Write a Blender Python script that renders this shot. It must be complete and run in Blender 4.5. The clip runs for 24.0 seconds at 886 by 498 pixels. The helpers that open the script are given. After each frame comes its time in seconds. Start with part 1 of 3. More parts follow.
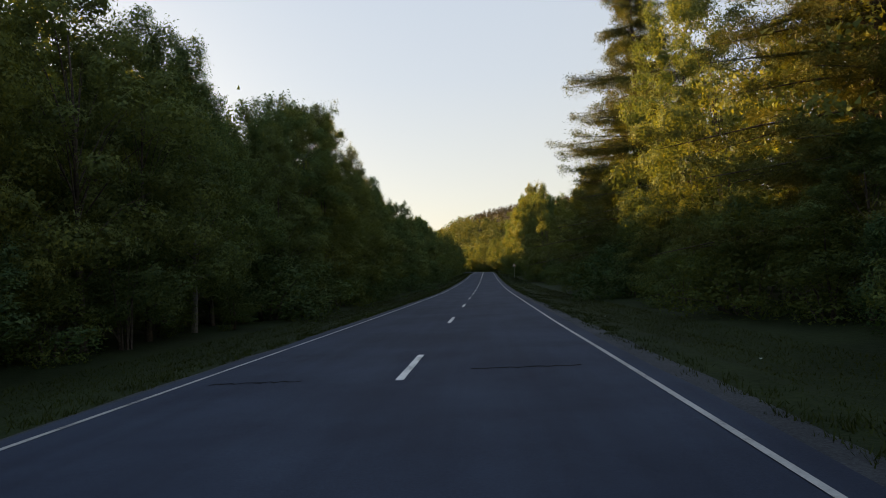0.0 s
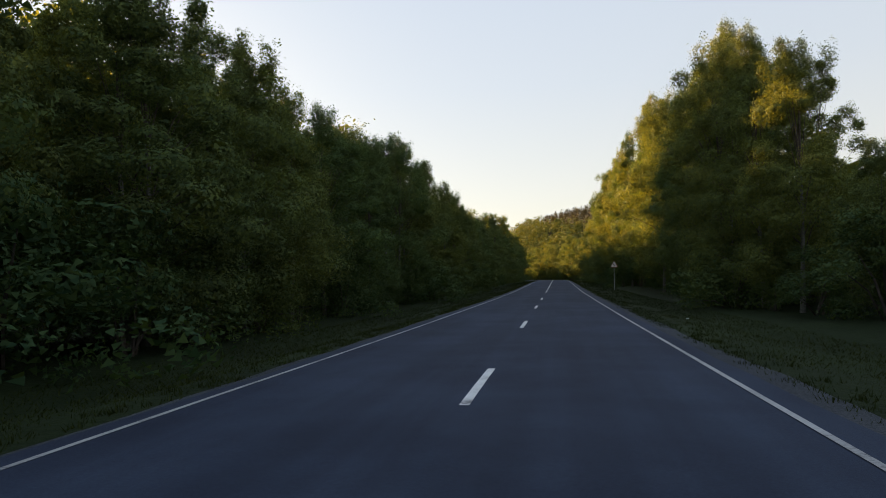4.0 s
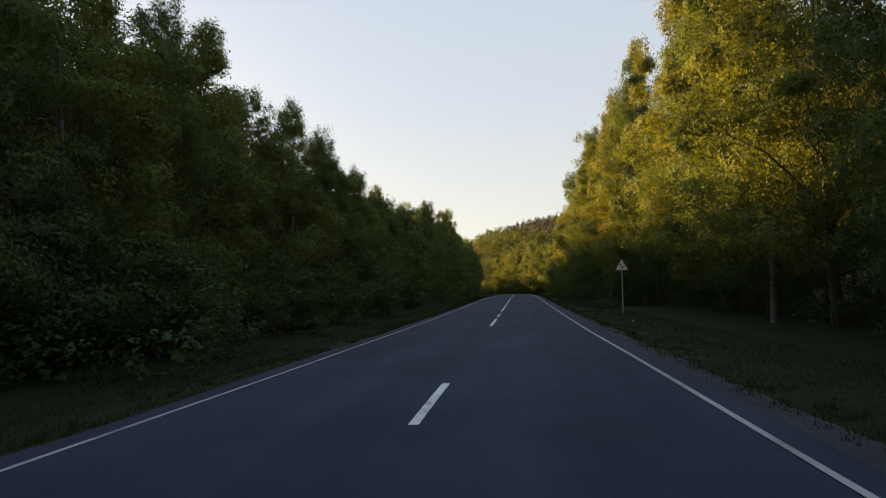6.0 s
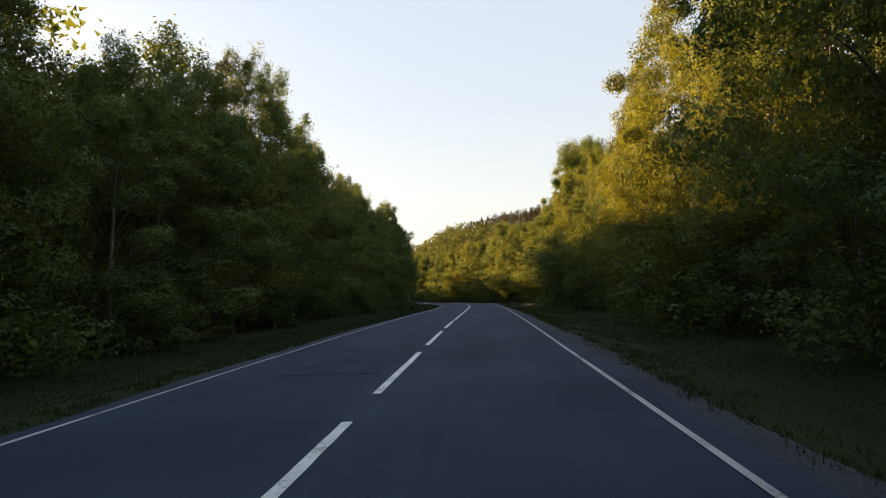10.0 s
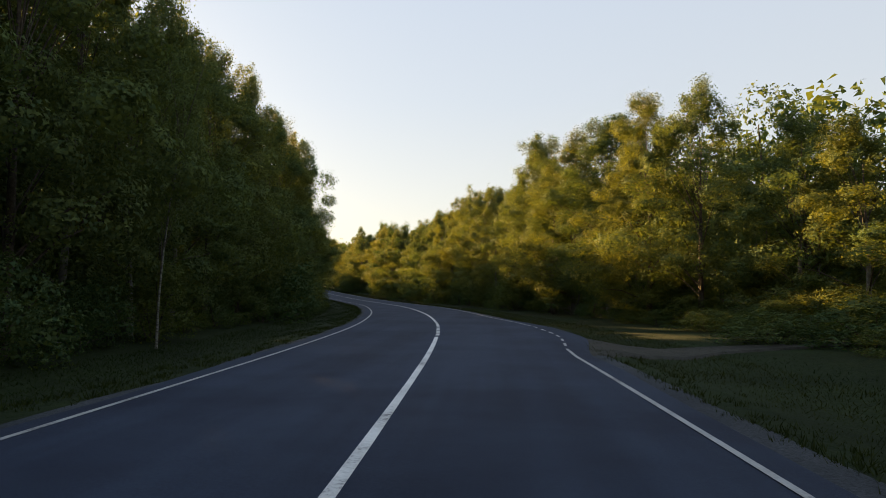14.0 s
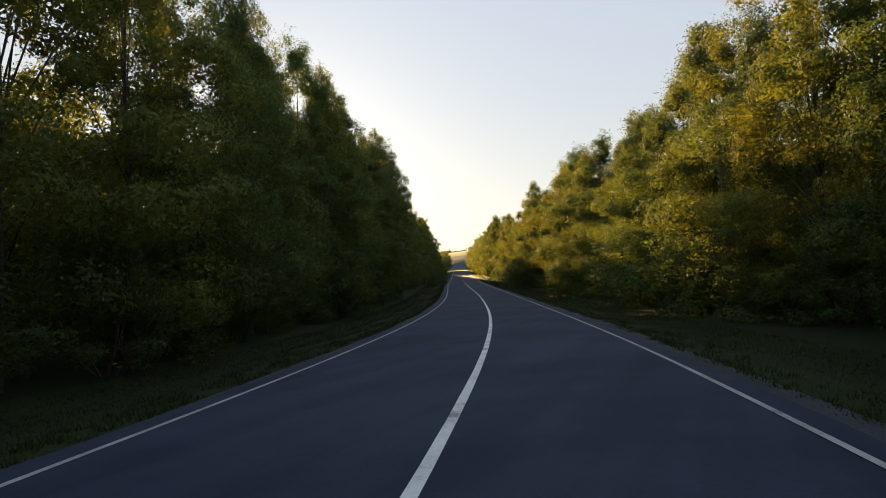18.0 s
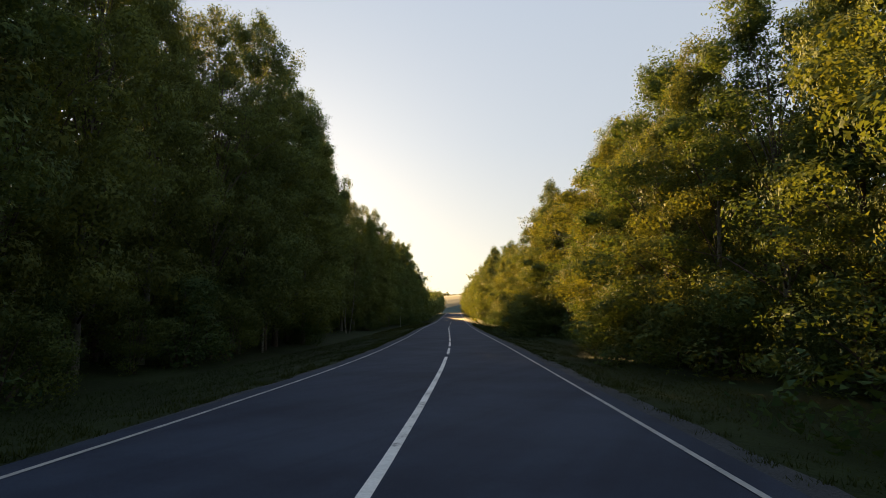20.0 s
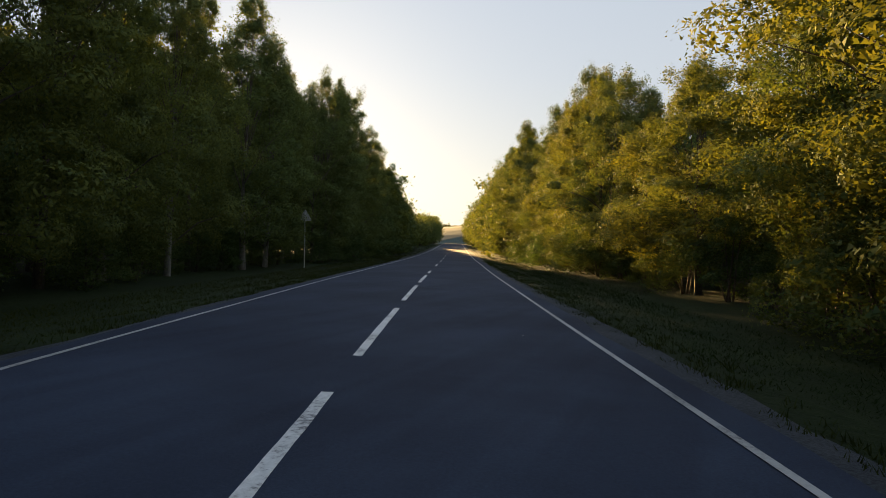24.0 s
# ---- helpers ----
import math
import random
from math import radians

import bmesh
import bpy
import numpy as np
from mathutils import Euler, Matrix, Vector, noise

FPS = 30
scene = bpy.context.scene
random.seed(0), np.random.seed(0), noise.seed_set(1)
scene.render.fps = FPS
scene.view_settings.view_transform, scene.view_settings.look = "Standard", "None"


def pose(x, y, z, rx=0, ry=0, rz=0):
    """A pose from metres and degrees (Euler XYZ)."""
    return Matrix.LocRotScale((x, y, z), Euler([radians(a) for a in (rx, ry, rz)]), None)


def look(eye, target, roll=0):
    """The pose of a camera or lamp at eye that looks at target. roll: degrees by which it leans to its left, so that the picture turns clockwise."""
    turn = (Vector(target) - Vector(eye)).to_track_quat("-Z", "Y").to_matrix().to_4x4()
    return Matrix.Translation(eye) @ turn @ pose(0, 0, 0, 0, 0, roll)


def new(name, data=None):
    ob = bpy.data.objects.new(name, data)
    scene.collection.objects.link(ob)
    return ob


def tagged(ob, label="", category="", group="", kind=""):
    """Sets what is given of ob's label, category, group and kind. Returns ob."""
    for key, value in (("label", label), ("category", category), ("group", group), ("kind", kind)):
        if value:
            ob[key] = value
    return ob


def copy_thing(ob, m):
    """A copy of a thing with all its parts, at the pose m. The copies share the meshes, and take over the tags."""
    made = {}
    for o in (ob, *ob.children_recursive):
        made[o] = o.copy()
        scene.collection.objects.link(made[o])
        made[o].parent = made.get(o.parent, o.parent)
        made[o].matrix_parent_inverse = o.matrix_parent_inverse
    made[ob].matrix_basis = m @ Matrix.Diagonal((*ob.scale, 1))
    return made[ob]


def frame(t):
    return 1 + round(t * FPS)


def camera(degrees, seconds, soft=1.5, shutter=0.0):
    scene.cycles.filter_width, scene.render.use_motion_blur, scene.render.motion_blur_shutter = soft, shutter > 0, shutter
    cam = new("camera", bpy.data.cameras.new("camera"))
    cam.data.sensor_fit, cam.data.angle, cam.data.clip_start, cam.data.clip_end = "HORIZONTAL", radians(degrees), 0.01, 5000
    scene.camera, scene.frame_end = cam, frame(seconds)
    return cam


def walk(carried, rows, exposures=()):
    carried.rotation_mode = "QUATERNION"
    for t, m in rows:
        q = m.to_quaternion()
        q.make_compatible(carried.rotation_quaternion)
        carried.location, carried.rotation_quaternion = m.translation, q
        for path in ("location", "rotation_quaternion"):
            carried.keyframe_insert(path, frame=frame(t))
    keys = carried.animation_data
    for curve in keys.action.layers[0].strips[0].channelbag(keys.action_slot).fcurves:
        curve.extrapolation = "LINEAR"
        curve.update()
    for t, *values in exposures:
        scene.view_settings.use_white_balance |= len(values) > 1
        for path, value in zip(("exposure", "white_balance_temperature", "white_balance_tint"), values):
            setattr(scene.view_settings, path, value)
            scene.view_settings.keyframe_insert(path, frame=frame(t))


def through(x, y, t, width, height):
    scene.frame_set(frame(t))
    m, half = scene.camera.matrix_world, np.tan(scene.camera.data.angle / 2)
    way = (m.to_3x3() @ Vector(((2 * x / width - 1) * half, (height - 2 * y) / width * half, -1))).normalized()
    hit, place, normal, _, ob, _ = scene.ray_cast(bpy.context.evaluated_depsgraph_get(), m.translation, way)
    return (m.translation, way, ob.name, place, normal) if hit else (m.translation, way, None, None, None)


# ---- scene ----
EXPOSURES = ((0, 2.76), (4, 2.87), (5.5, 2.75), (7, 2.9), (8, 2.84), (10, 3.02), (13, 3.05), (14, 2.86), (15, 2.82), (17, 2.80), (20, 2.62), (22, 2.70), (24, 2.65))
cam = camera(68.33, 24.0, soft=0.75)
PATH = [
    (0, 1.325, -0.000, 1.390, 91.75, 2.80, 3.84),
    (0.5, 1.275, 9.260, 1.214, 92.47, 4.56, 5.04),
    (1, 1.197, 18.518, 1.045, 91.51, -0.35, 5.09),
    (1.5, 1.154, 27.775, 0.883, 91.66, -1.95, 4.31),
    (3.5, 1.170, 64.735, 0.333, 94.26, 3.79, 4.40),
    (4, 1.087, 73.921, 0.244, 92.68, 1.48, 9.93),
    (4.5, 1.139, 83.080, 0.185, 92.26, 5.56, 13.01),
    (5, 1.226, 92.212, 0.150, 94.96, 5.46, 7.19),
    (5.5, 1.163, 101.312, 0.136, 91.79, -0.55, 5.85),
    (6, 1.184, 110.372, 0.132, 93.89, 2.12, 6.71),
    (6.5, 1.319, 119.394, 0.135, 94.76, 0.81, 5.28),
    (7, 1.392, 128.377, 0.148, 94.82, 1.74, 4.91),
    (7.5, 1.488, 137.320, 0.177, 92.84, 2.99, 4.33),
    (8, 1.420, 146.225, 0.221, 92.83, -1.62, 4.03),
    (8.5, 1.421, 155.124, 0.279, 92.69, -2.48, 3.47),
    (9, 1.495, 164.052, 0.350, 93.59, -2.16, 4.07),
    (9.5, 1.551, 173.009, 0.425, 92.33, 0.02, -0.04),
    (10, 1.523, 181.994, 0.503, 94.12, 1.90, 3.61),
    (10.5, 1.600, 191.008, 0.573, 95.18, 3.00, 5.87),
    (12.5, 1.419, 226.471, 0.678, 96.61, 3.37, 6.96),
    (13, 1.315, 234.947, 0.653, 93.39, 0.42, 3.94),
    (13.5, 1.219, 243.259, 0.616, 94.42, -1.48, 5.50),
    (14, 0.900, 251.404, 0.586, 93.67, -0.62, 4.09),
    (14.5, 0.618, 259.419, 0.565, 94.35, -0.82, 7.34),
    (15, 0.341, 267.346, 0.550, 92.97, 2.29, 13.18),
    (15.5, -0.258, 275.171, 0.538, 90.46, 0.16, 9.19),
    (16, -1.059, 282.887, 0.529, 87.44, -0.35, 13.20),
    (16.5, -1.934, 290.502, 0.519, 89.80, -1.92, 15.13),
    (17, -3.339, 297.936, 0.508, 89.15, -4.82, 17.02),
    (17.5, -4.858, 305.377, 0.492, 92.63, -0.30, 20.58),
    (19.5, -13.286, 336.270, 0.409, 94.05, 4.51, 23.84),
    (20, -16.038, 344.222, 0.433, 97.18, -0.46, 22.17),
    (20.5, -18.870, 352.246, 0.494, 93.76, -1.88, 27.63),
    (21, -21.789, 360.272, 0.593, 93.91, 4.94, 25.90),
    (21.5, -24.752, 368.317, 0.731, 92.97, 1.31, 27.28),
    (22, -27.878, 376.336, 0.907, 93.31, 3.29, 27.51),
    (22.5, -31.108, 384.348, 1.102, 93.54, 2.15, 26.90),
    (23, -34.103, 392.486, 1.299, 94.69, 3.42, 27.66),
    (23.5, -37.253, 400.598, 1.502, 91.72, 1.78, 26.52),
    (24, -40.483, 408.712, 1.724, 91.21, -1.93, 22.23),
]
walk(cam, [(t, pose(*p)) for t, *p in PATH], EXPOSURES)

# the road's centre line every 20 m from -20 m on: curvature in 1/km, grade in percent
CURVE = [0.0, 0.0, 0.0, 0.0, 0.0, 0.0, 0.0, 0.0, 0.0, 0.0, 0.0, 0.0, 0.0, 0.47, 1.37, 6.15, 3.49, 3.54, 1.89, 0.97, 0.96, 0.28, -0.12, -0.61, 0.0, 0.0, 0.0, 0.0, 0.0, 0.0, 0.0, 0.0, 0.0, 0.0, 0.0, 0.0, 0.0, 0.0, 0.0, 0.0, 0.0, 0.0, 0.0, 0.0, 0.0]
GRADE = [-2.04, -1.95, -1.78, -1.59, -1.34, -0.59, -0.09, 0.06, 0.45, 0.81, 0.88, 0.62, -0.06, -0.47, -0.21, -0.1, -0.17, -0.47, 0.17, 1.2, 2.24, 2.29, 2.74, 2.56, 2.6, 2.9, 3.2, 3.6, 3.9, 4.1, 4.2, 4.2, 4.0, 3.8, 3.5, 3.2, 3.0, 2.8, 2.6, 2.4, 2.2, 2.0, 2.0, 2.0, 2.0]

# ---- daylight ----
SUN_AZ, SUN_EL = 36.9, 11.1            # degrees left of +y, degrees above the horizon
world = bpy.data.worlds.new("evening_sky")
scene.world = world
world.use_nodes = True
wn = world.node_tree
sky = wn.nodes.new("ShaderNodeTexSky")
sky.sky_type = "NISHITA"
sky.sun_disc = False
sky.sun_elevation = radians(SUN_EL)
sky.sun_rotation = radians(-SUN_AZ)
sky.altitude, sky.air_density, sky.dust_density, sky.ozone_density = 200.0, 1.0, 1.0, 2.0
haze = wn.nodes.new("ShaderNodeMix")        # thin evening haze evens out the clear-air gradient
haze.data_type = "RGBA"
haze.inputs[0].default_value = 0.66
where = wn.nodes.new("ShaderNodeTexCoord")
split = wn.nodes.new("ShaderNodeSeparateXYZ")
fade = wn.nodes.new("ShaderNodeValToRGB")
fade.color_ramp.elements.new(0.3)
for e, (p, c) in zip(fade.color_ramp.elements, ((0.0, (1.10, 1.00, 0.80)), (0.28, (0.85, 0.89, 0.93)), (1.0, (0.58, 0.76, 1.06)))):
    e.position, e.color = p, (*c, 1)
gain = wn.nodes.new("ShaderNodeVectorMath")
gain.operation = "SCALE"
gain.inputs[3].default_value = 11.0
wn.links.new(where.outputs["Generated"], split.inputs[0])
wn.links.new(split.outputs["Z"], fade.inputs[0])
wn.links.new(fade.outputs[0], gain.inputs[0])
wn.links.new(gain.outputs[0], haze.inputs[7])
wn.links.new(sky.outputs[0], haze.inputs[6])
wn.links.new(haze.outputs[2], wn.nodes["Background"].inputs[0])
wn.nodes["Background"].inputs[1].default_value = 0.0140
sun_data = bpy.data.lights.new("sun", "SUN")
sun_data.energy, sun_data.angle, sun_data.color = 4.8, radians(0.55), (1.0, 0.62, 0.24)
sun = new("sun", sun_data)
sd = Vector((-math.sin(radians(SUN_AZ)) * math.cos(radians(SUN_EL)), math.cos(radians(SUN_AZ)) * math.cos(radians(SUN_EL)), math.sin(radians(SUN_EL))))
sun.matrix_world = look(sd * 100, (0, 0, 0))


# ---- materials ----
def material(name):
    m = bpy.data.materials.new(name)
    m.use_nodes = True
    nt = m.node_tree
    return m, nt, nt.nodes["Principled BSDF"]


def node(nt, kind, **values):
    n = nt.nodes.new("ShaderNode" + kind)
    for key, value in values.items():
        n.inputs[key].default_value = value
    return n


def ramp(nt, fac, stops):
    r = nt.nodes.new("ShaderNodeValToRGB")
    while len(r.color_ramp.elements) < len(stops):
        r.color_ramp.elements.new(0.5)
    for e, (p, c) in zip(r.color_ramp.elements, stops):
        e.position, e.color = p, (*c, 1)
    nt.links.new(fac, r.inputs[0])
    return r.outputs[0]


def coords(nt, scale=(1, 1, 1), kind="Object"):
    tc = nt.nodes.new("ShaderNodeTexCoord")
    mp = node(nt, "Mapping", Scale=scale)
    nt.links.new(tc.outputs[kind], mp.inputs[0])
    return mp.outputs[0]


def noise_tex(nt, vec, scale, detail=4.0, rough=0.6):
    n = node(nt, "TexNoise", Scale=scale, Detail=detail, Roughness=rough)
    nt.links.new(vec, n.inputs["Vector"])
    return n.outputs["Fac"]


def mix(nt, fac, a, b, kind="MIX"):
    m = nt.nodes.new("ShaderNodeMix")
    m.data_type, m.blend_type = "RGBA", kind
    for sock, v in ((m.inputs[0], fac), (m.inputs[6], a), (m.inputs[7], b)):
        if isinstance(v, (int, float)):
            sock.default_value = v
        elif isinstance(v, tuple):
            sock.default_value = (*v, 1)
        else:
            nt.links.new(v, sock)
    return m.outputs[2]


def bump(nt, bsdf, height, strength, distance):
    b = node(nt, "Bump", Strength=strength, Distance=distance)
    nt.links.new(height, b.inputs["Height"])
    nt.links.new(b.outputs[0], bsdf.inputs["Normal"])


def surface(name, dark, light, fine, coarse, rough=0.8, relief=0.3, depth=0.01, spec=0.5):
    """A plain outdoor surface with grain and larger blotches."""
    m, nt, b = material(name)
    v = coords(nt)
    f = noise_tex(nt, v, fine, 6)
    c = noise_tex(nt, v, coarse, 3)
    base = ramp(nt, f, ((0.3, dark), (0.7, light)))
    blot = ramp(nt, c, ((0.35, (0.72, 0.72, 0.72)), (0.65, (1.15, 1.12, 1.08))))
    nt.links.new(mix(nt, 1.0, base, blot, "MULTIPLY"), b.inputs["Base Color"])
    b.inputs["Roughness"].default_value = rough
    b.inputs["Specular IOR Level"].default_value = spec
    bump(nt, b, f, relief, depth)
    return m


def foliage(name, dark, light, gloss=0.72, through=0.30):
    """Leaves: each has its own tint, each plant another; light comes through."""
    m, nt, b = material(name)
    geo = nt.nodes.new("ShaderNodeNewGeometry")
    info = nt.nodes.new("ShaderNodeObjectInfo")
    leaf = ramp(nt, geo.outputs["Random Per Island"], ((0.0, dark), (1.0, light)))
    plant = ramp(nt, info.outputs["Random"], ((0.0, (0.70, 0.82, 0.84)), (0.5, (1.0, 1.0, 1.0)), (1.0, (1.24, 1.08, 0.78))))
    tint = mix(nt, 1.0, leaf, plant, "MULTIPLY")
    nt.links.new(tint, b.inputs["Base Color"])
    b.inputs["Roughness"].default_value = gloss
    b.inputs["Specular IOR Level"].default_value = 0.04
    t = nt.nodes.new("ShaderNodeBsdfTranslucent")
    nt.links.new(mix(nt, 1.0, tint, (1.36, 1.12, 0.34), "MULTIPLY"), t.inputs[0])
    s = nt.nodes.new("ShaderNodeMixShader")
    s.inputs[0].default_value = through
    nt.links.new(b.outputs[0], s.inputs[1])
    nt.links.new(t.outputs[0], s.inputs[2])
    nt.links.new(s.outputs[0], nt.nodes["Material Output"].inputs[0])
    return m


def asphalt_material():
    m, nt, b = material("asphalt")
    v = coords(nt)
    grain = noise_tex(nt, v, 38.0, 8, 0.8)
    patch = noise_tex(nt, v, 0.35, 4)
    stain = noise_tex(nt, coords(nt, (1.2, 0.05, 1)), 1.0, 3)
    base = ramp(nt, grain, ((0.25, (0.012, 0.019, 0.037)), (0.6, (0.025, 0.037, 0.066)), (0.85, (0.062, 0.081, 0.120))))
    base = mix(nt, 1.0, base, ramp(nt, patch, ((0.38, (0.72, 0.74, 0.78)), (0.62, (1.20, 1.18, 1.13)))), "MULTIPLY")
    base = mix(nt, 1.0, base, ramp(nt, stain, ((0.40, (0.80, 0.81, 0.84)), (0.60, (1.10, 1.09, 1.07)))), "MULTIPLY")
    nt.links.new(base, b.inputs["Base Color"])
    b.inputs["Roughness"].default_value = 0.92
    b.inputs["Specular IOR Level"].default_value = 0.26
    bump(nt, b, grain, 0.5, 0.006)
    return m


def paint_material(name, full):
    m, nt, b = material(name)
    v = coords(nt)
    wear = noise_tex(nt, v, 16.0, 6, 0.75)
    big = noise_tex(nt, v, 1.1, 2)
    worn = nt.nodes.new("ShaderNodeMath")
    worn.operation = "ADD"
    nt.links.new(wear, worn.inputs[0])
    nt.links.new(big, worn.inputs[1])
    half = nt.nodes.new("ShaderNodeMath")
    half.operation = "MULTIPLY"
    nt.links.new(worn.outputs[0], half.inputs[0])
    half.inputs[1].default_value = 0.5
    nt.links.new(ramp(nt, half.outputs[0], ((0.38, (0.10, 0.10, 0.105)), (0.45, tuple(0.74 * v for v in full)), (0.58, full))), b.inputs["Base Color"])
    b.inputs["Roughness"].default_value = 0.6
    bump(nt, b, wear, 0.3, 0.003)
    return m


def birch_bark():
    m, nt, b = material("birch_bark")
    v = coords(nt, (1.5, 1.5, 7))
    marks = noise_tex(nt, v, 2.0, 5, 0.7)
    nt.links.new(ramp(nt, marks, ((0.40, (0.05, 0.045, 0.04)), (0.50, (0.15, 0.145, 0.13)), (0.8, (0.29, 0.28, 0.25)))), b.inputs["Base Color"])
    b.inputs["Roughness"].default_value = 0.75
    return m


ASPHALT = asphalt_material()
PAINT = paint_material("road_paint", (0.70, 0.70, 0.68))
EDGEPAINT = paint_material("worn_edge_paint", (0.40, 0.40, 0.39))
TAR = surface("crack_sealing_tar", (0.004, 0.004, 0.005), (0.009, 0.009, 0.010), 40, 2, 0.95, 0.3, 0.01, 0.05)
GRAVEL = surface("shoulder_gravel", (0.026, 0.030, 0.036), (0.074, 0.082, 0.092), 28, 0.6, 0.95, 0.9, 0.03, 0.2)
TRACK = surface("dirt_track", (0.026, 0.025, 0.020), (0.062, 0.058, 0.046), 9, 0.5, 0.95, 0.7, 0.03, 0.2)
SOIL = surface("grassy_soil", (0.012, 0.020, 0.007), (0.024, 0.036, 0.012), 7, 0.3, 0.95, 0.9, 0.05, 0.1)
FLOOR = surface("forest_floor", (0.022, 0.022, 0.012), (0.055, 0.055, 0.028), 3, 0.08, 0.95, 0.8, 0.1, 0.1)
# meadow green shifted to grey-blue: the distance haze is in this colour
HAZEMEADOW = surface("hazed_meadow", (0.052, 0.072, 0.062), (0.085, 0.112, 0.098), 0.02, 0.004, 0.95, 0.2, 0.2, 0.1)
BARK = surface("dark_bark", (0.035, 0.028, 0.022), (0.11, 0.09, 0.075), 12, 1.5, 0.9, 0.8, 0.03, 0.2)
GREYBARK = surface("grey_bark", (0.09, 0.085, 0.075), (0.21, 0.20, 0.18), 10, 1.2, 0.9, 0.6, 0.02, 0.2)
WHITEBARK = birch_bark()
LEAF = foliage("broad_leaves", (0.070, 0.106, 0.050), (0.138, 0.170, 0.054))
BIRCHLEAF = foliage("birch_leaves", (0.074, 0.108, 0.048), (0.140, 0.170, 0.056))
NEEDLE = foliage("larch_needles", (0.050, 0.070, 0.026), (0.115, 0.126, 0.040), 0.7, 0.16)
BUSHLEAF = foliage("bush_leaves", (0.044, 0.080, 0.038), (0.098, 0.134, 0.050))
FARLEAF = foliage("far_leaves", (0.062, 0.092, 0.036), (0.130, 0.150, 0.046), 0.8, 0.16)
FARNEEDLE = foliage("far_needles", (0.050, 0.046, 0.026), (0.085, 0.074, 0.040), 0.8, 0.04)
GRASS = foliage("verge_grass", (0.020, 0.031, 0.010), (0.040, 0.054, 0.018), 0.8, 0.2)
STEEL = surface("galvanised_steel", (0.30, 0.31, 0.32), (0.46, 0.47, 0.48), 9, 1.0, 0.45)
SIGNWHITE = surface("sign_white_sheeting", (0.66, 0.66, 0.64), (0.76, 0.76, 0.74), 5, 0.8, 0.4, 0.02)
SIGNRED = surface("sign_red_border", (0.42, 0.022, 0.02), (0.52, 0.035, 0.03), 5, 0.8, 0.4, 0.02)
SIGNBLACK = surface("sign_black_symbol", (0.012, 0.012, 0.012), (0.022, 0.022, 0.022), 5, 0.8, 0.4, 0.02)
LITTER = surface("pale_litter", (0.5, 0.5, 0.48), (0.72, 0.72, 0.7), 20, 3, 0.6)

# ---- the line of the road ----
S0, STEP = -20.0, 1.0
S_ALL = np.arange(S0, 860.0, STEP)
KNOTS = S0 + 20.0 * np.arange(len(CURVE))
PSI = np.cumsum(np.interp(S_ALL, KNOTS, CURVE)) / 1000.0
PSI -= PSI[20]
RX, RY = np.cumsum(-np.sin(PSI)), np.cumsum(np.cos(PSI))
RZ = np.cumsum(np.interp(S_ALL, KNOTS, GRADE)) / 100.0
RX, RY, RZ = RX - RX[20], RY - RY[20], RZ - RZ[20]
HALF = 3.335                            # centre line to the middle of the edge line


def on_road(s, lat, up=0.0):
    """The place at s metres along the road, lat metres to its right, up above its surface. Arrays or numbers."""
    a = np.interp(s, S_ALL, PSI)
    return (np.interp(s, S_ALL, RX) + lat * np.cos(a), np.interp(s, S_ALL, RY) + lat * np.sin(a), np.interp(s, S_ALL, RZ) + up)


def heading(s):
    return float(np.interp(s, S_ALL, PSI))


def smooth(a, b, v):
    u = np.clip((v - a) / (b - a), 0, 1)
    return u * u * (3 - 2 * u)


def hills(x, y):
    """The wooded hill ahead of the first straight and gentle swells all round."""
    h = 62 * np.exp(-((x - 140) / 265) ** 2 - ((y - 720) / 175) ** 2)
    h = h + 5 * np.sin(x / 260 + 1) * np.sin(y / 310)
    return h


def ground_z(x, y):
    x, y = np.asarray(x, float), np.asarray(y, float)
    d2 = (x[..., None] - RX[::4]) ** 2 + (y[..., None] - RY[::4]) ** 2
    j = d2.argmin(-1)
    d = np.sqrt(np.take_along_axis(d2, j[..., None], -1)[..., 0])
    near = RZ[::4][j] - 0.45 * smooth(3.5, 6.5, d) + 0.35 * smooth(7, 14, d)
    return near + (hills(x, y) - near * 0.5) * smooth(30, 150, d)


# ---- mesh helpers ----
def mesh_from(name, verts, faces, mats, index=None, shade=False):
    me = bpy.data.meshes.new(name)
    me.from_pydata([tuple(map(float, v)) for v in verts], [], [tuple(map(int, f)) for f in faces])
    for m in mats:
        me.materials.append(m)
    if index is not None:
        me.polygons.foreach_set("material_index", np.asarray(index, dtype=np.int32))
    if shade:
        me.polygons.foreach_set("use_smooth", np.ones(len(me.polygons), dtype=bool))
    me.update()
    return me


def blades_mesh(name, verts, mat):
    """Separate small triangles from an array of n x 3 x 3."""
    n = len(verts)
    me = bpy.data.meshes.new(name)
    me.vertices.add(3 * n)
    me.vertices.foreach_set("co", np.ascontiguousarray(verts, dtype=np.float32).ravel())
    me.loops.add(3 * n)
    me.loops.foreach_set("vertex_index", np.arange(3 * n, dtype=np.int32))
    me.polygons.add(n)
    me.polygons.foreach_set("loop_start", np.arange(0, 3 * n, 3, dtype=np.int32))
    me.materials.append(mat)
    me.update(calc_edges=True)
    return me


def ribbon(name, rows, mats, index=None):
    """A sheet from rows of points, all rows as long."""
    n = len(rows[0])
    verts = [p for r in rows for p in r]
    faces = [(i * n + j, i * n + j + 1, (i + 1) * n + j + 1, (i + 1) * n + j) for i in range(len(rows) - 1) for j in range(n - 1)]
    return mesh_from(name, verts, faces, mats, None if index is None else [index[j] for _ in range(len(rows) - 1) for j in range(n - 1)])


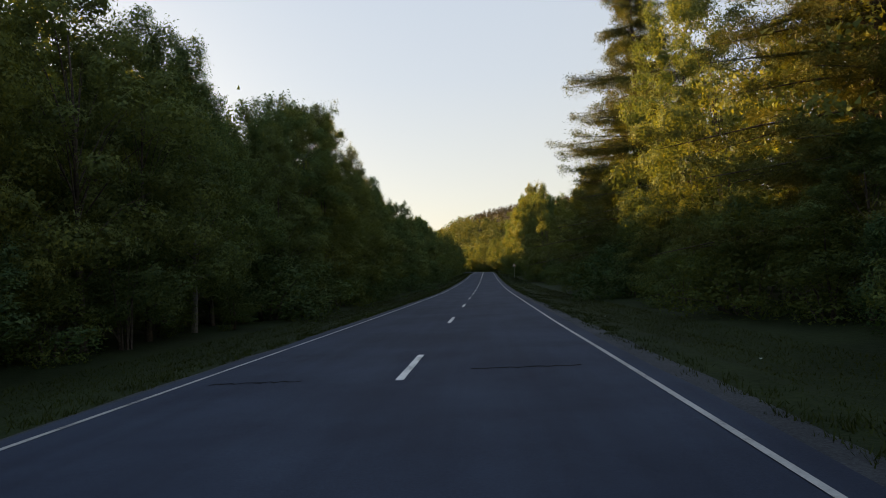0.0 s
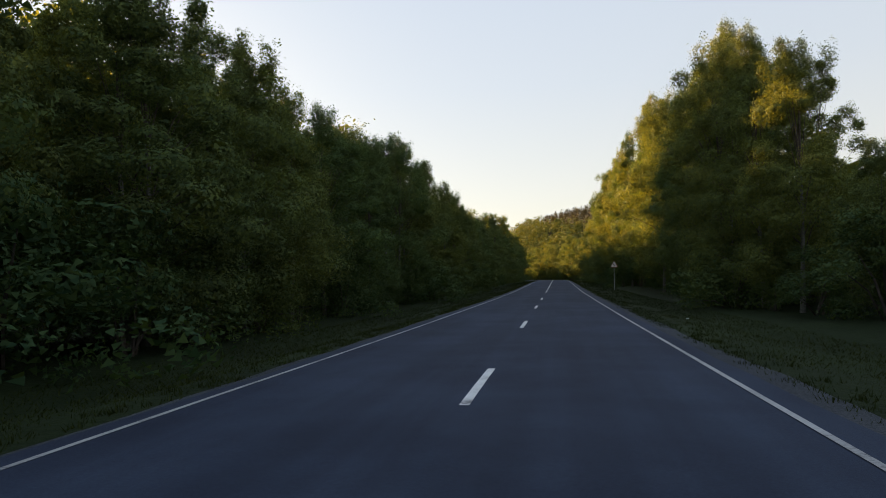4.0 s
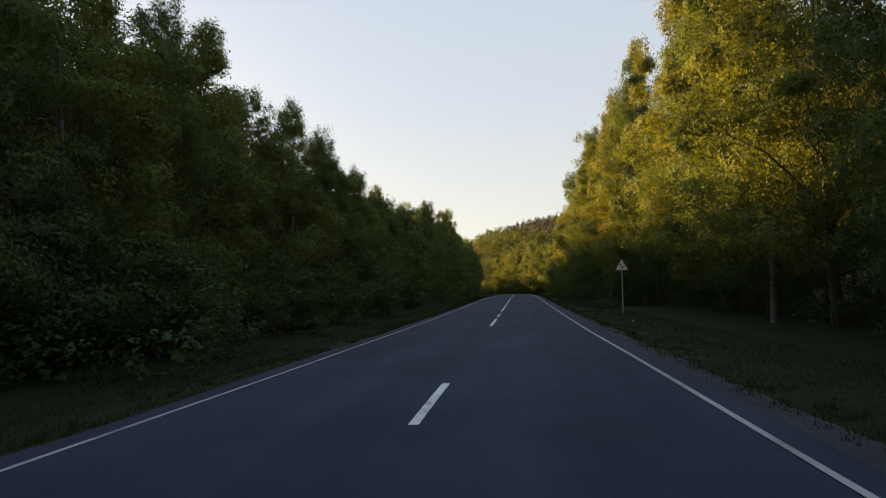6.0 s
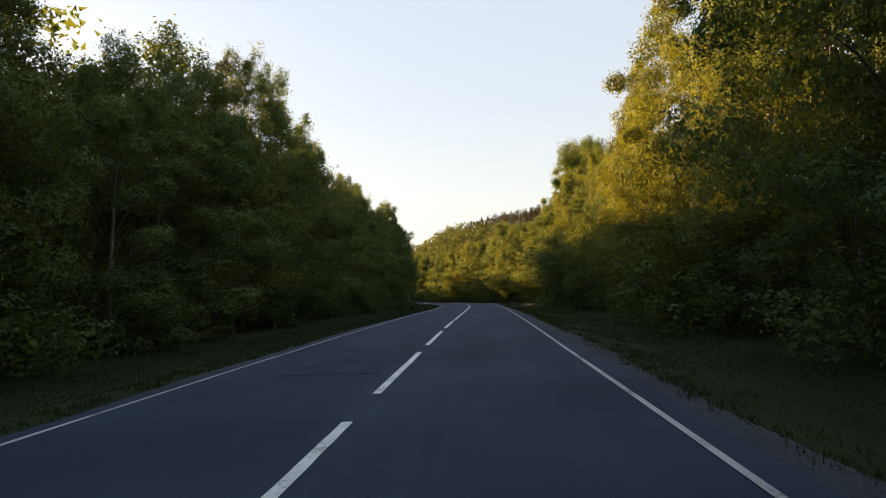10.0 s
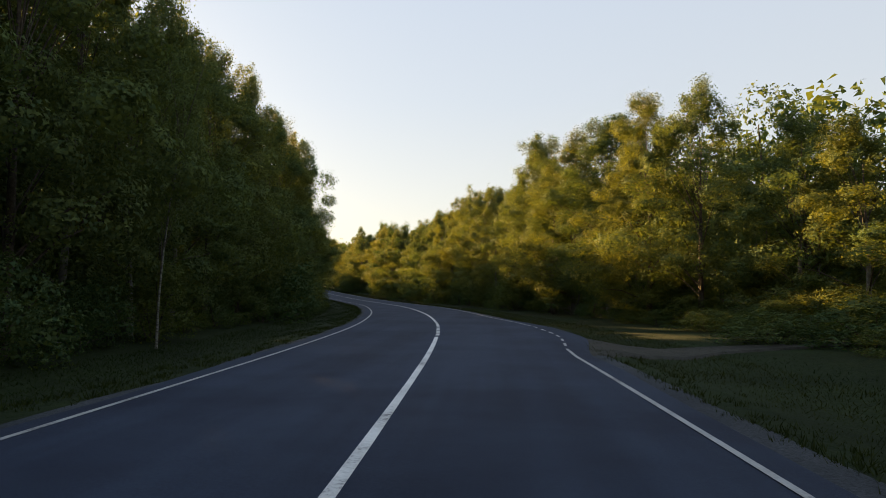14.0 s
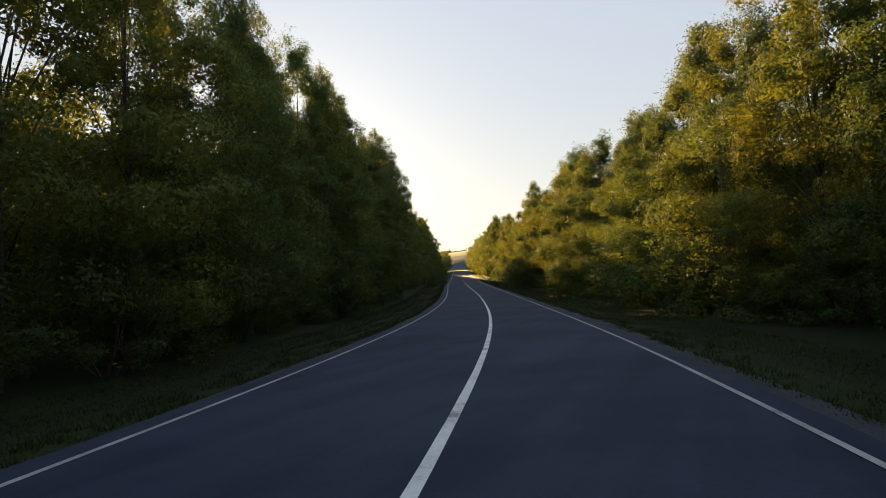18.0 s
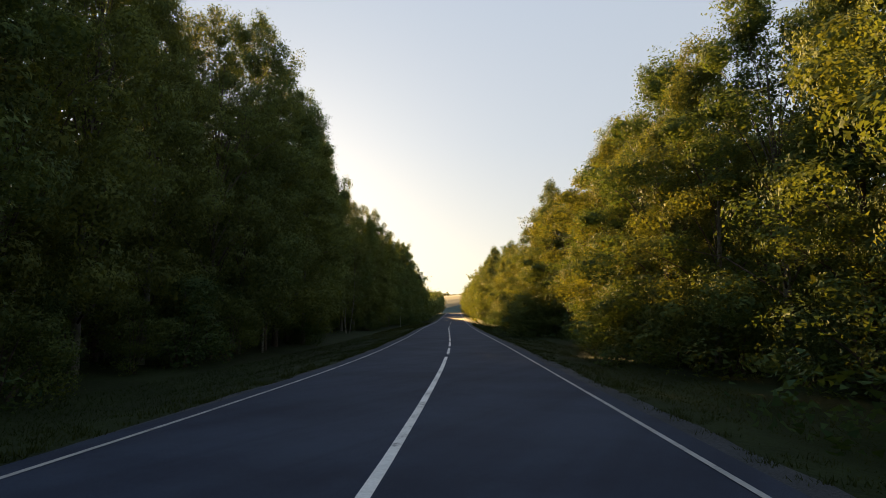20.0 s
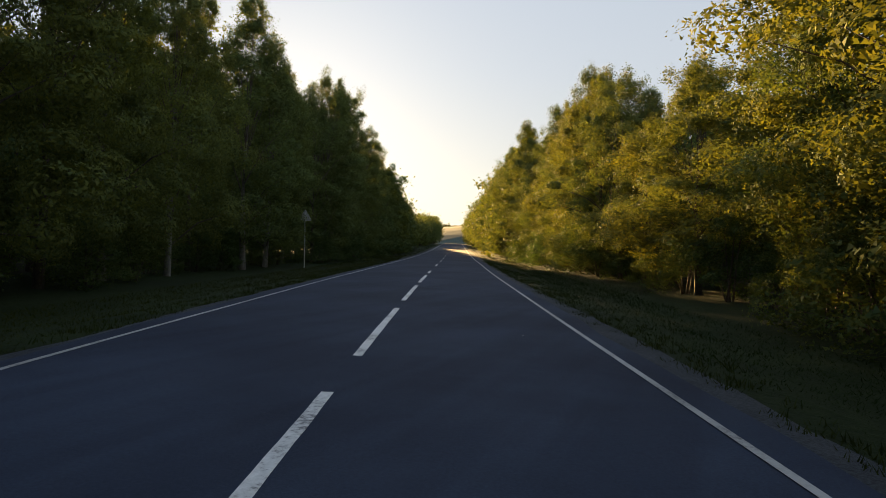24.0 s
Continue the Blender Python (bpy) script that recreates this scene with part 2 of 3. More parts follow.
def tube(points, radii, sides=6):
    """Verts and faces of a tapered tube along points."""
    verts, faces = [], []
    for k, (p, r) in enumerate(zip(points, radii)):
        q = Vector(points[min(k + 1, len(points) - 1)]) - Vector(points[max(k - 1, 0)])
        m = q.to_track_quat("Z", "Y").to_matrix()
        for i in range(sides):
            a = 2 * math.pi * i / sides
            verts.append(Vector(p) + m @ Vector((r * math.cos(a), r * math.sin(a), 0)))
    for k in range(len(points) - 1):
        for i in range(sides):
            j = (i + 1) % sides
            faces.append((k * sides + i, k * sides + j, (k + 1) * sides + j, (k + 1) * sides + i))
    faces.append(tuple(range((len(points) - 1) * sides, len(points) * sides)))
    return verts, faces


def part(name, me, parent, label=""):
    ob = new(name, me)
    ob.parent = parent
    return tagged(ob, label)


# ---- ground ----
gx = np.concatenate([np.linspace(-3000, -320, 14), np.arange(-300, 260, 7.0), np.linspace(280, 3000, 14)])
gy = np.concatenate([np.linspace(-2200, -120, 10), np.arange(-100, 800, 8.0), np.linspace(820, 3600, 16)])
GX, GY = np.meshgrid(gx, gy)
GZ = ground_z(GX, GY)
d2 = (GX[..., None] - RX[::4]) ** 2 + (GY[..., None] - RY[::4]) ** 2
GZ = GZ - 0.9 * (1 - smooth(4, 11, np.sqrt(d2.min(-1))))   # stays under the road bed and its verges
rows = [[(GX[i, j], GY[i, j], GZ[i, j]) for j in range(len(gx))] for i in range(len(gy))]
ground = new("ground", ribbon("ground", rows, [FLOOR]))
tagged(ground, "dark leafy forest floor rolling to a wooded hill", "ground", kind="structure")

# road bed
S_ROAD = np.arange(-18, 840, 2.0)


def cross(lats, ups, wob=0.0, key=0):
    out = []
    for s in S_ROAD:
        row = []
        for k, (l, u) in enumerate(zip(lats, ups)):
            w = wob * noise.noise(Vector((s * 0.35, k * 3.1 + key, 0.5))) if 0 < k < len(lats) or wob else 0.0
            row.append(on_road(s, l + (w if abs(l) > 3.5 else 0), u))
        out.append(row)
    return out


road = new("road", ribbon("road", cross([-3.78, -3.3, -1.7, 0, 1.7, 3.3, 3.78], [-0.03, 0, 0.008, 0.012, 0.008, 0, -0.03], 0.12), [ASPHALT]))
tagged(road, "two-lane grey asphalt road with worn white markings", "road", kind="structure")
for side, nm in ((-1, "shoulder_left"), (1, "shoulder_right")):
    la = [3.60, 3.82, 4.0, 4.35] if side < 0 else [3.60, 3.9, 4.2, 4.6]
    ua = [-0.05, -0.05, -0.07, -0.16]
    rows = cross([side * l for l in (la if side > 0 else la[::-1])], ua if side > 0 else ua[::-1], 0.2, side * 7)
    tagged(new(nm, ribbon(nm, rows, [GRAVEL])), "narrow grey gravel shoulder along the asphalt", "shoulder", kind="structure")
    la = [3.86 if side < 0 else 4.0, 4.8, 5.8, 7.0, 8.5, 11, 14]
    ua = [-0.08, -0.12, -0.3, -0.42, -0.3, -0.2, -0.12]
    rows = cross([side * l for l in (la if side > 0 else la[::-1])], ua if side > 0 else ua[::-1], 0.35, side * 13)
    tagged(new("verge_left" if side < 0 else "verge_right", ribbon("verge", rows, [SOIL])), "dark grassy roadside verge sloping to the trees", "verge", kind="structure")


# ---- road markings ----
def mouth(s):
    """How far the right edge swings out at the side track."""
    return 0.68 * float(smooth(266, 274, s) * (1 - smooth(277.5, 289, s)))


rows = []
for s in np.arange(262, 293, 1.0):
    sunk = 0.05 * (1 - float(smooth(262, 268, s) * (1 - smooth(286, 292, s))))      # both ends dip under the asphalt
    rows.append([on_road(s, 3.05, -0.008 - sunk), on_road(s, 3.42, 0.003 - sunk), on_road(s, 3.7 + 0.9 * mouth(s) / 0.68, -sunk), on_road(s, 3.82 + 1.1 * mouth(s) / 0.68, -0.05 - sunk)])
tagged(new("side_track_apron", ribbon("side_track_apron", rows, [ASPHALT])), "widened asphalt edge at the mouth of a dirt track", "road", kind="structure")


def stripe(s0, s1, lat, width, up, step=2.0, wob=0.0, paint=None):
    rows = []
    n = max(2, int((s1 - s0) / step) + 1)
    for s in np.linspace(s0, s1, n):
        w = wob * noise.noise(Vector((s * 0.08, lat, 0)))
        w += mouth(s) if lat > 2 else 0.006 * noise.noise(Vector((s * 1.1, 5.5, 0)))
        fat = width * (0.5 + 0.06 * noise.noise(Vector((s * 3.1, lat * 7, 2.0))))
        rows.append([on_road(s, lat + w - fat, up), on_road(s, lat + w + fat, up)])
    return ribbon("stripe", rows, [paint or PAINT])


tagged(new("edge_line_left", stripe(-18, 700, -HALF, 0.076, 0.006, 2.0, 0.05, EDGEPAINT)), "worn thin white edge line painted on asphalt", "road marking", kind="structure")
tagged(new("edge_line_right", stripe(-18, 268, HALF, 0.078, 0.010, 2.0, 0.05, EDGEPAINT)), "worn thin white edge line painted on asphalt", "road marking", kind="structure")
tagged(new("edge_line_right_beyond", stripe(279, 700, HALF, 0.078, 0.010, 2.0, 0.05, EDGEPAINT)), "worn thin white edge line painted on asphalt", "road marking", kind="structure")
centre = tagged(new("centre_line"), "white dashed and solid centre line, worn paint", "road marking", kind="structure")
DASHES = [(9.3 + 12 * k - 12, 3.1) for k in range(12) if k != 11] + [(136.0, 6.0), (144.2, 3.4)] + [(151.4 + 7.92 * k, 6.0) for k in range(8)]
DASHES += [(272.3 + 0.95 * k, 0.62) for k in range(10)] + [(375.1 + 7.95 * k, 6.0) for k in range(9)] + [(447.0, 3.0), (459.0, 3.0), (471.0, 3.0), (483.0, 3.0), (495, 3.0)]
for s, n in DASHES:
    part("dash", stripe(s, s + n, 0.045 if s > 230 else 0.0, 0.12, 0.017, 0.3), centre)
part("solid_line", stripe(214.6, 271.6, 0.03, 0.115, 0.017), centre)
part("solid_line", stripe(281.8, 373.2, 0.02, 0.125, 0.017), centre)
gate = tagged(new("edge_line_dashes"), "short white dashes across a side road's mouth", "road marking", kind="structure")
for k in range(6):
    part("dash", stripe(268.9 + 1.7 * k, 269.85 + 1.7 * k, HALF, 0.075, 0.010, 0.5, 0.0, EDGEPAINT), gate)



def crack(s, l0, l1, seed, width=0.05):
    r = random.Random(seed)
    rows = []
    n = 14
    for k in range(n + 1):
        l = l0 + (l1 - l0) * k / n
        ds = r.uniform(-0.07, 0.07)
        w = width * r.uniform(0.5, 1.3)
        up = 0.012 * (1 - abs(l) / 3.3) + 0.005
        rows.append([on_road(s + ds - w / 2, l, up), on_road(s + ds + w / 2, l, up)])
    ob = new("sealed_crack", ribbon("sealed_crack", rows, [TAR]))
    return tagged(ob, "dark tar-sealed crack across the asphalt", "road crack", "sealed cracks in the road", "structure")


for k, (s, a, b) in enumerate(((10.2, 1.0, 2.7), (9.6, -2.9, -1.5), (193.3, -2.1, -0.3), (280.4, -2.9, -2.5), (273.8, 1.2, 1.7))):
    crack(s, a, b, k, 0.09)


# ---- trees ----
def leaf_faces(rng, p, nor, length, width):
    """Pointed leaves at p that face along nor: an array of n x 3 x 3."""
    a = np.cross(nor, rng.normal(0, 1, p.shape))
    a /= np.linalg.norm(a, axis=1)[:, None] + 1e-9
    b = np.cross(nor, a)
    b /= np.linalg.norm(b, axis=1)[:, None] + 1e-9
    return np.stack([p - a * length * 0.5 + b * length * width, p - a * length * 0.5 - b * length * width, p + a * length * 0.6], 1)


def outside(p, centres, shape, deep=0.58):
    """Which points lie in no lobe's dense core."""
    keep = np.ones(len(p), dtype=bool)
    for c, r in zip(centres, shape * deep):
        q = (p - c) / r
        keep &= (q * q).sum(1) > 1
    return keep


def puff_leaves(rng, centres, radii, core, fine, size, cull=True, airy=None, big=1.35):
    """Foliage lobes: a close inner layer of leaf sprays, and outside it small bunches of leaves that share a slope. airy: 0 for a dense lobe, 1 for a thin one."""
    airy = np.zeros(len(centres)) if airy is None else airy
    shape = radii[:, None] * np.stack([1 - 0.25 * airy, 1 - 0.25 * airy, 0.68 + 0.5 * airy], 1)      # broad low lobes, upright ones at the top
    out = []
    n = len(centres) * core
    which = np.repeat(np.arange(len(centres)), core)
    which = which[rng.uniform(0, 1, n) > 0.8 * airy[which]]
    n = len(which)
    d = rng.normal(0, 1, (n, 3)) + np.array([0, 0, 0.12])
    d /= np.linalg.norm(d, axis=1)[:, None]
    p = centres[which] + d * shape[which] * (lumps(d, which) * rng.uniform(0.60, 0.84, n))[:, None]
    keep = outside(p, centres, shape) if cull else np.ones(n, dtype=bool)
    p, d = p[keep], d[keep]
    out.append(leaf_faces(rng, p, d + rng.normal(0, 0.25, d.shape), big * size * rng.uniform(0.6, 1.3, (len(p), 1)), 0.42))
    per = 11
    m = len(centres) * max(1, fine // per)
    which = np.repeat(np.arange(len(centres)), max(1, fine // per))
    d = rng.normal(0, 1, (m, 3)) + np.array([0, 0, 0.2])
    d /= np.linalg.norm(d, axis=1)[:, None]
    reach = rng.uniform(0.76, 1.10, m) + airy[which] * rng.uniform(-0.55, 0.28, m)
    p = centres[which] + d * shape[which] * (lumps(d, which) * reach)[:, None]
    keep = outside(p, centres, shape) if cull else np.ones(m, dtype=bool)
    p, d = p[keep], d[keep]
    nor = d + rng.normal(0, 0.36, d.shape)
    p, nor = np.repeat(p, per, 0), np.repeat(nor, per, 0)
    wide = 1.4 * size * np.repeat(rng.uniform(0.7, 1.5, (len(p) // per, 1)), per, 0)
    off = rng.normal(0, 1, p.shape)
    nn = nor / np.linalg.norm(nor, axis=1)[:, None]
    off -= 0.6 * nn * (off * nn).sum(1)[:, None]
    out.append(leaf_faces(rng, p + off * wide, nor + rng.normal(0, 0.24, p.shape), size * rng.uniform(0.6, 1.25, (len(p), 1)), 0.34))
    return np.concatenate(out)


def lumps(d, which):
    """An uneven surface for each lobe."""
    ph = which * 1.7
    return 1 + 0.24 * np.sin(5.3 * d[:, 0] + ph) * np.sin(4.7 * d[:, 1] + 2 * ph) + 0.15 * np.sin(8.1 * d[:, 2] + ph)


def crown_clumps(rng, n, height, base, radius, shape):
    """Clump centres in an uneven crown."""
    u = rng.uniform(0.0, 1.0, n) ** 0.85
    th = rng.uniform(0, 2 * math.pi, n)
    if shape == "round":
        prof = np.sin(math.pi * np.clip(u * 0.80 + 0.16, 0, 1)) ** 0.75
    elif shape == "tall":
        prof = np.sin(math.pi * np.clip(u * 0.72 + 0.24, 0, 1)) ** 0.9 * 0.92
    else:
        prof = np.clip(1.15 - 0.75 * u, 0.2, 1)
    ph = rng.uniform(0, 6.28, 4)
    lobes = 1 + 0.20 * np.sin(2 * th + ph[0]) + 0.16 * np.sin(3 * th + 5 * u + ph[1]) + 0.13 * np.sin(9 * u + 2 * th + ph[2])
    lobes = np.clip(lobes, 0.6, 1.25)
    rad = radius * prof * lobes * np.sqrt(rng.uniform(0.15, 0.95, n))
    z = base + (height - base) * u * (1 + 0.05 * np.sin(2 * th + ph[3]))
    return np.stack([rad * np.cos(th), rad * np.sin(th), z], 1)


def wood(rng, height, clumps, girth, lean=0.3, limbs=22, up_to=0.86, sides=6):
    """Trunk and limbs as verts and faces."""
    pts, rad = [], []
    ox, oy = rng.normal(0, lean, 2)
    for k in range(7):
        t = k / 6
        pts.append((ox * t * t + 0.12 * math.sin(3 * t + ox), oy * t * t + 0.12 * math.sin(4 * t + oy), height * up_to * t - 0.3 * (k == 0)))
        rad.append(girth * (1.25 if k == 0 else 1) * (1 - 0.86 * t))
    verts, faces = tube(pts, rad, sides)
    for c in clumps[:limbs]:
        t = float(np.clip((c[2] / height) * 0.78 - 0.05, 0.12, 0.92))
        i = min(int(t * 6), 5)
        q = Vector(pts[i]).lerp(Vector(pts[i + 1]), t * 6 - i)
        e = Vector(c)
        mid = q.lerp(e, 0.5) + Vector((0, 0, 0.10 * (e - q).length))
        g = girth * (1 - 0.8 * t) * 0.38
        v, f = tube([q, mid, e], [g, g * 0.6, g * 0.18], 4)
        faces += [tuple(i + len(verts) for i in ff) for ff in f]
        verts += v
    return verts, faces


def make_tree(name, seed, height, base, radius, clumps, per, size, shape="round", leaf=None, bark=None, girth=0.17, spread=0.42, core=120, limbs=22, lean=0.3):
    """A tree kind at the origin, kept out of the scene: an Empty with a trunk and a crown."""
    rng = np.random.default_rng(seed)
    c = crown_clumps(rng, clumps, height, base, radius, shape)
    top = c[np.argsort(-c[:, 2])[:5]]
    shoots = np.concatenate([top + rng.normal(0, 0.3, (5, 3)) * (1, 1, 0) + np.array([0, 0, 0.1 + 0.5 * k]) for k in range(2)])
    c = np.concatenate([c, shoots])
    root = new(name)
    v, f = wood(rng, height, c, girth, lean, limbs)
    part("trunk", mesh_from("trunk", v, f, [bark or BARK, BARK], [0 if k < 4 * 6 else 1 for k in range(len(f))], True), root)
    rr = spread * rng.uniform(0.55, 1.4, clumps + 10) * np.clip(1.3 - 0.75 * c[:, 2] / height, 0.42, 1.1)
    rr[clumps:] = np.repeat([0.55, 0.45], 5) * rng.uniform(0.7, 1.3, 10)
    airy = smooth(0.5, 0.95, c[:, 2] / height) * rng.uniform(0.35, 1.0, clumps + 10)
    airy[clumps:] = 1.0
    leaves = puff_leaves(rng, c, rr, core, per, size, True, airy)
    part("crown", blades_mesh("crown", leaves, leaf or LEAF), root)
    return root


def make_larch(name, seed, height, radius, whorls, size):
    """A conifer with flat drooping sprays on long level branches."""
    rng = np.random.default_rng(seed)
    root = new(name)
    verts, faces = tube([(0, 0, -0.3), (0.05, 0, height * 0.5), (0, 0.05, height)], [0.26, 0.16, 0.02], 7)
    quads = []
    for w in range(whorls):
        u = (w + rng.uniform(-0.3, 0.3)) / whorls
        z = height * (0.14 + 0.84 * u)
        reach = 1.02 * radius * (1 - z / height) ** 0.62 * rng.uniform(0.85, 1.1) + 0.3
        for k in range(12):
            th = rng.uniform(0, 6.283)
            ln = reach * rng.uniform(0.55, 1.1)
            d = np.array([math.cos(th), math.sin(th), 0])
            tip = d * ln + np.array([0, 0, z - 0.10 * ln + 0.12 * ln * u])
            v, f = tube([(0, 0, z), tuple(d * ln * 0.5 + np.array([0, 0, z - 0.02 * ln])), tuple(tip)], [0.05, 0.032, 0.008], 3)
            faces += [tuple(i + len(verts) for i in ff) for ff in f]
            verts += v
            m = int(10 + 34 * ln)                 # hanging twigs, each with a tuft of needles
            t = rng.uniform(0.15, 1.04, m)
            side = np.array([-d[1], d[0], 0])
            cc = np.outer(t * ln, d) + np.outer(rng.uniform(-1, 1, m) * 0.30 * ln * (1.12 - t), side)
            cc[:, 2] = z - 0.09 * t * ln + 0.10 * ln * t ** 3 - np.abs(rng.normal(0, 0.20, m)) + 0.05
            slope = np.repeat(rng.normal(0, 0.6, (m, 3)) + 0.3 * d + np.array([0, 0, 0.7]), 12, 0)
            cc = np.repeat(cc, 12, 0) + rng.normal(0, 1, (12 * m, 3)) * np.array([0.12, 0.12, 0.06])
            quads.append(leaf_faces(rng, cc, slope + rng.normal(0, 0.3, slope.shape), size * rng.uniform(0.6, 1.25, (12 * m, 1)), 0.07))
    part("trunk", mesh_from("trunk", verts, faces, [BARK]), root)
    part("crown", blades_mesh("crown", np.concatenate(quads), NEEDLE), root)
    return root


def make_bush(name, seed, height, radius, clumps, per, size):
    rng = np.random.default_rng(seed)
    c = crown_clumps(rng, clumps, height, 0.1, radius, "bush")
    root = new(name)
    verts, faces = [], []
    for k in range(6):
        e = Vector(c[k])
        v, f = tube([(0.1 * math.cos(k), 0.1 * math.sin(k), -0.3), e * 0.5 + Vector((0, 0, 0.1)), e], [0.035, 0.022, 0.006], 4)
        faces += [tuple(i + len(verts) for i in ff) for ff in f]
        verts += v
    part("stem", mesh_from("stem", verts, faces, [BARK]), root)
    part("foliage", blades_mesh("foliage", puff_leaves(rng, c, rng.uniform(0.32, 0.62, clumps), 130, per, size), BUSHLEAF), root)
    return root


KINDS = {
    "near": [make_tree("broadleaf_tree", 10 + k, 11.2, (1.2, 0.9, 1.5)[k % 3], (3.1, 3.4, 2.8)[k % 3], 66 + k, 484, 0.080, ("round", "round", "tall")[k % 3], (LEAF, BIRCHLEAF)[k == 4], (BARK, GREYBARK)[k % 2], 0.125, 0.88, 440) for k in range(7)],
    "tall": [make_tree("broadleaf_tree", 60 + k, 15.0, (1.3, 1.7, 1.1, 1.5)[k], (3.6, 3.3, 3.8, 3.2)[k], 96 + 2 * k, 484, 0.083, ("round", "tall", "round", "tall")[k], (LEAF, LEAF, LEAF, BIRCHLEAF)[k], (BARK, GREYBARK)[k % 2], 0.16, 0.97, 440, limbs=30) for k in range(4)],
    "back": [make_tree("broadleaf_tree", 50 + k, 11.2, 1.4, 3.1, 54, 220, 0.125, ("round", "tall")[k % 2], LEAF, BARK, 0.125, 1.02, 130) for k in range(4)],
    "birch": [make_tree("birch_tree", 30 + k, 12, 3.4, 2.1, 42, 300, 0.09, "tall", BIRCHLEAF, WHITEBARK, 0.058, 0.75, 60, 20, 1.5) for k in range(4)],
    "larch": [make_larch("larch_tree", 70 + k, 15, (5.6, 4.4)[k], 19, 0.15) for k in range(2)],
    "bush": [make_bush("bush", 90 + k, (2.4, 3.2, 1.7)[k % 3], (1.3, 1.5, 1.2)[k % 3], 30, 264, 0.056) for k in range(5)],
}
LABELS = {
    "tall": ("tall broadleaf tree with a broad leafy crown", "tree", "tall roadside trees"),
    "back": ("leafy broadleaf tree standing deeper in the roadside wood", "tree", "trees of the second row"),
    "near": ("leafy broadleaf tree with dense green crown at the road", "tree", "roadside trees"),
    "birch": ("slender birch with pale trunk and light green leaves", "tree", "birches in the roadside wood"),
    "larch": ("tall larch with long level branches and drooping needles", "tree", "larches by the road"),
    "bush": ("low leafy bush at the foot of the trees", "bush", "undergrowth bushes"),
}
used = set()


def plant(kind, which, s, lat, height, squash=1.0, lean=0.0):
    """Sets a plant of that kind beside the road; its own height is given."""
    src = KINDS[kind][which % len(KINDS[kind])]
    x, y, z = on_road(s, lat)
    gz = verge_z(s, lat)
    full = {"near": 12.45, "tall": 16.3, "back": 12.6, "birch": 13.2, "larch": 15.0, "bush": (2.4, 3.2, 1.7)[which % len(KINDS[kind]) % 3]}[kind]
    k = height / full
    m = pose(float(x), float(y), float(gz) - 0.05, 0, lean, 0) @ pose(0, 0, 0, 0, 0, (s * 137.0 + lat * 61.0) % 360)
    key = (kind, which % len(KINDS[kind]))
    if key not in used:
        used.add(key)
        ob = src
        ob.matrix_basis = m
    else:
        ob = copy_thing(src, m)
    ob.scale = (k * squash, k * squash, k)
    label, cat, group = LABELS[kind]
    return tagged(ob, label, cat, group)


def verge_z(s, lat):
    z = float(np.interp(s, S_ALL, RZ))
    a = abs(lat)
    return z + float(np.interp(a, [4.1, 4.8, 5.8, 7.0, 8.5, 11, 14, 20], [-0.09, -0.12, -0.3, -0.42, -0.3, -0.2, -0.15, -0.1]))


# height of the front row and the place of its trunks, along the road
LH = ((-20, 12), (20, 12), (31, 11.3), (36, 11.9), (41, 14.2), (48, 16.2), (55, 15.6), (66, 12.8), (78, 13.4), (88, 11.2), (100, 10.2), (112, 11.2), (122, 13), (132, 13.35), (140, 12.9), (150, 12), (165, 11.1),
      (175, 10.0), (181, 10.2), (186, 11.2), (192, 13.5), (197, 11.4), (203, 9.9), (208, 11.0), (213, 14.4), (218, 14.6), (225, 13.4), (235, 12.8), (250, 13.6), (270, 13.7), (295, 12.9),
      (305, 14), (330, 12.4), (345, 14.8), (375, 17), (390, 17.4), (405, 18.4), (412, 18.9), (420, 17.0), (440, 13.9), (475, 16.8), (493, 15.4), (503, 14.5), (522, 12.5), (540, 10), (561, 7.6), (600, 8.6), (700, 12))
LT = ((-20, 11), (255, 11), (290, 9.8), (330, 9.8), (345, 10.4), (391, 10.4), (396, 13.2), (420, 13.4), (427, 10.4), (480, 10.2), (560, 9.6), (572, 12.5), (590, 12.5), (604, 9.4), (700, 9.0))
RH = ((-20, 15), (30, 15.5), (60, 14), (70, 11.5), (80, 6.4), (97, 6.4), (100, 7.2), (104, 13.4), (110, 15.4), (122, 17.4), (150, 19.4), (170, 18.6), (185, 17), (225, 14), (255, 16.5),
      (258, 15), (261, 8.0), (272, 8.4), (280, 11.6), (286, 14.4), (293, 14.2), (305, 15.6), (318, 15.6), (350, 13), (365, 12.6), (395, 14.4), (415, 15.3), (430, 12.6),
      (442, 10.2), (456, 13.2), (480, 16.4), (520, 16.6), (560, 14.5), (700, 12))
RT = ((-20, 11), (60, 11), (75, 13), (95, 12.5), (102, 11.5), (105, 10.4), (118, 10.4), (124, 11.0), (138, 11.2), (145, 12.8), (157, 12.8), (163, 10.6), (185, 10.0), (200, 10.6), (240, 11.2), (256, 11.5), (262, 17), (276, 15.5), (290, 12), (330, 11.5), (365, 10.5), (388, 10.4), (393, 12.8), (404, 12.8), (408, 9.8), (425, 10.6), (445, 11.6), (470, 11.6), (500, 10.8), (560, 9.2), (600, 8.4), (700, 8.0))


def along(table, s):
    return float(np.interp(s, [t[0] for t in table], [t[1] for t in table]))


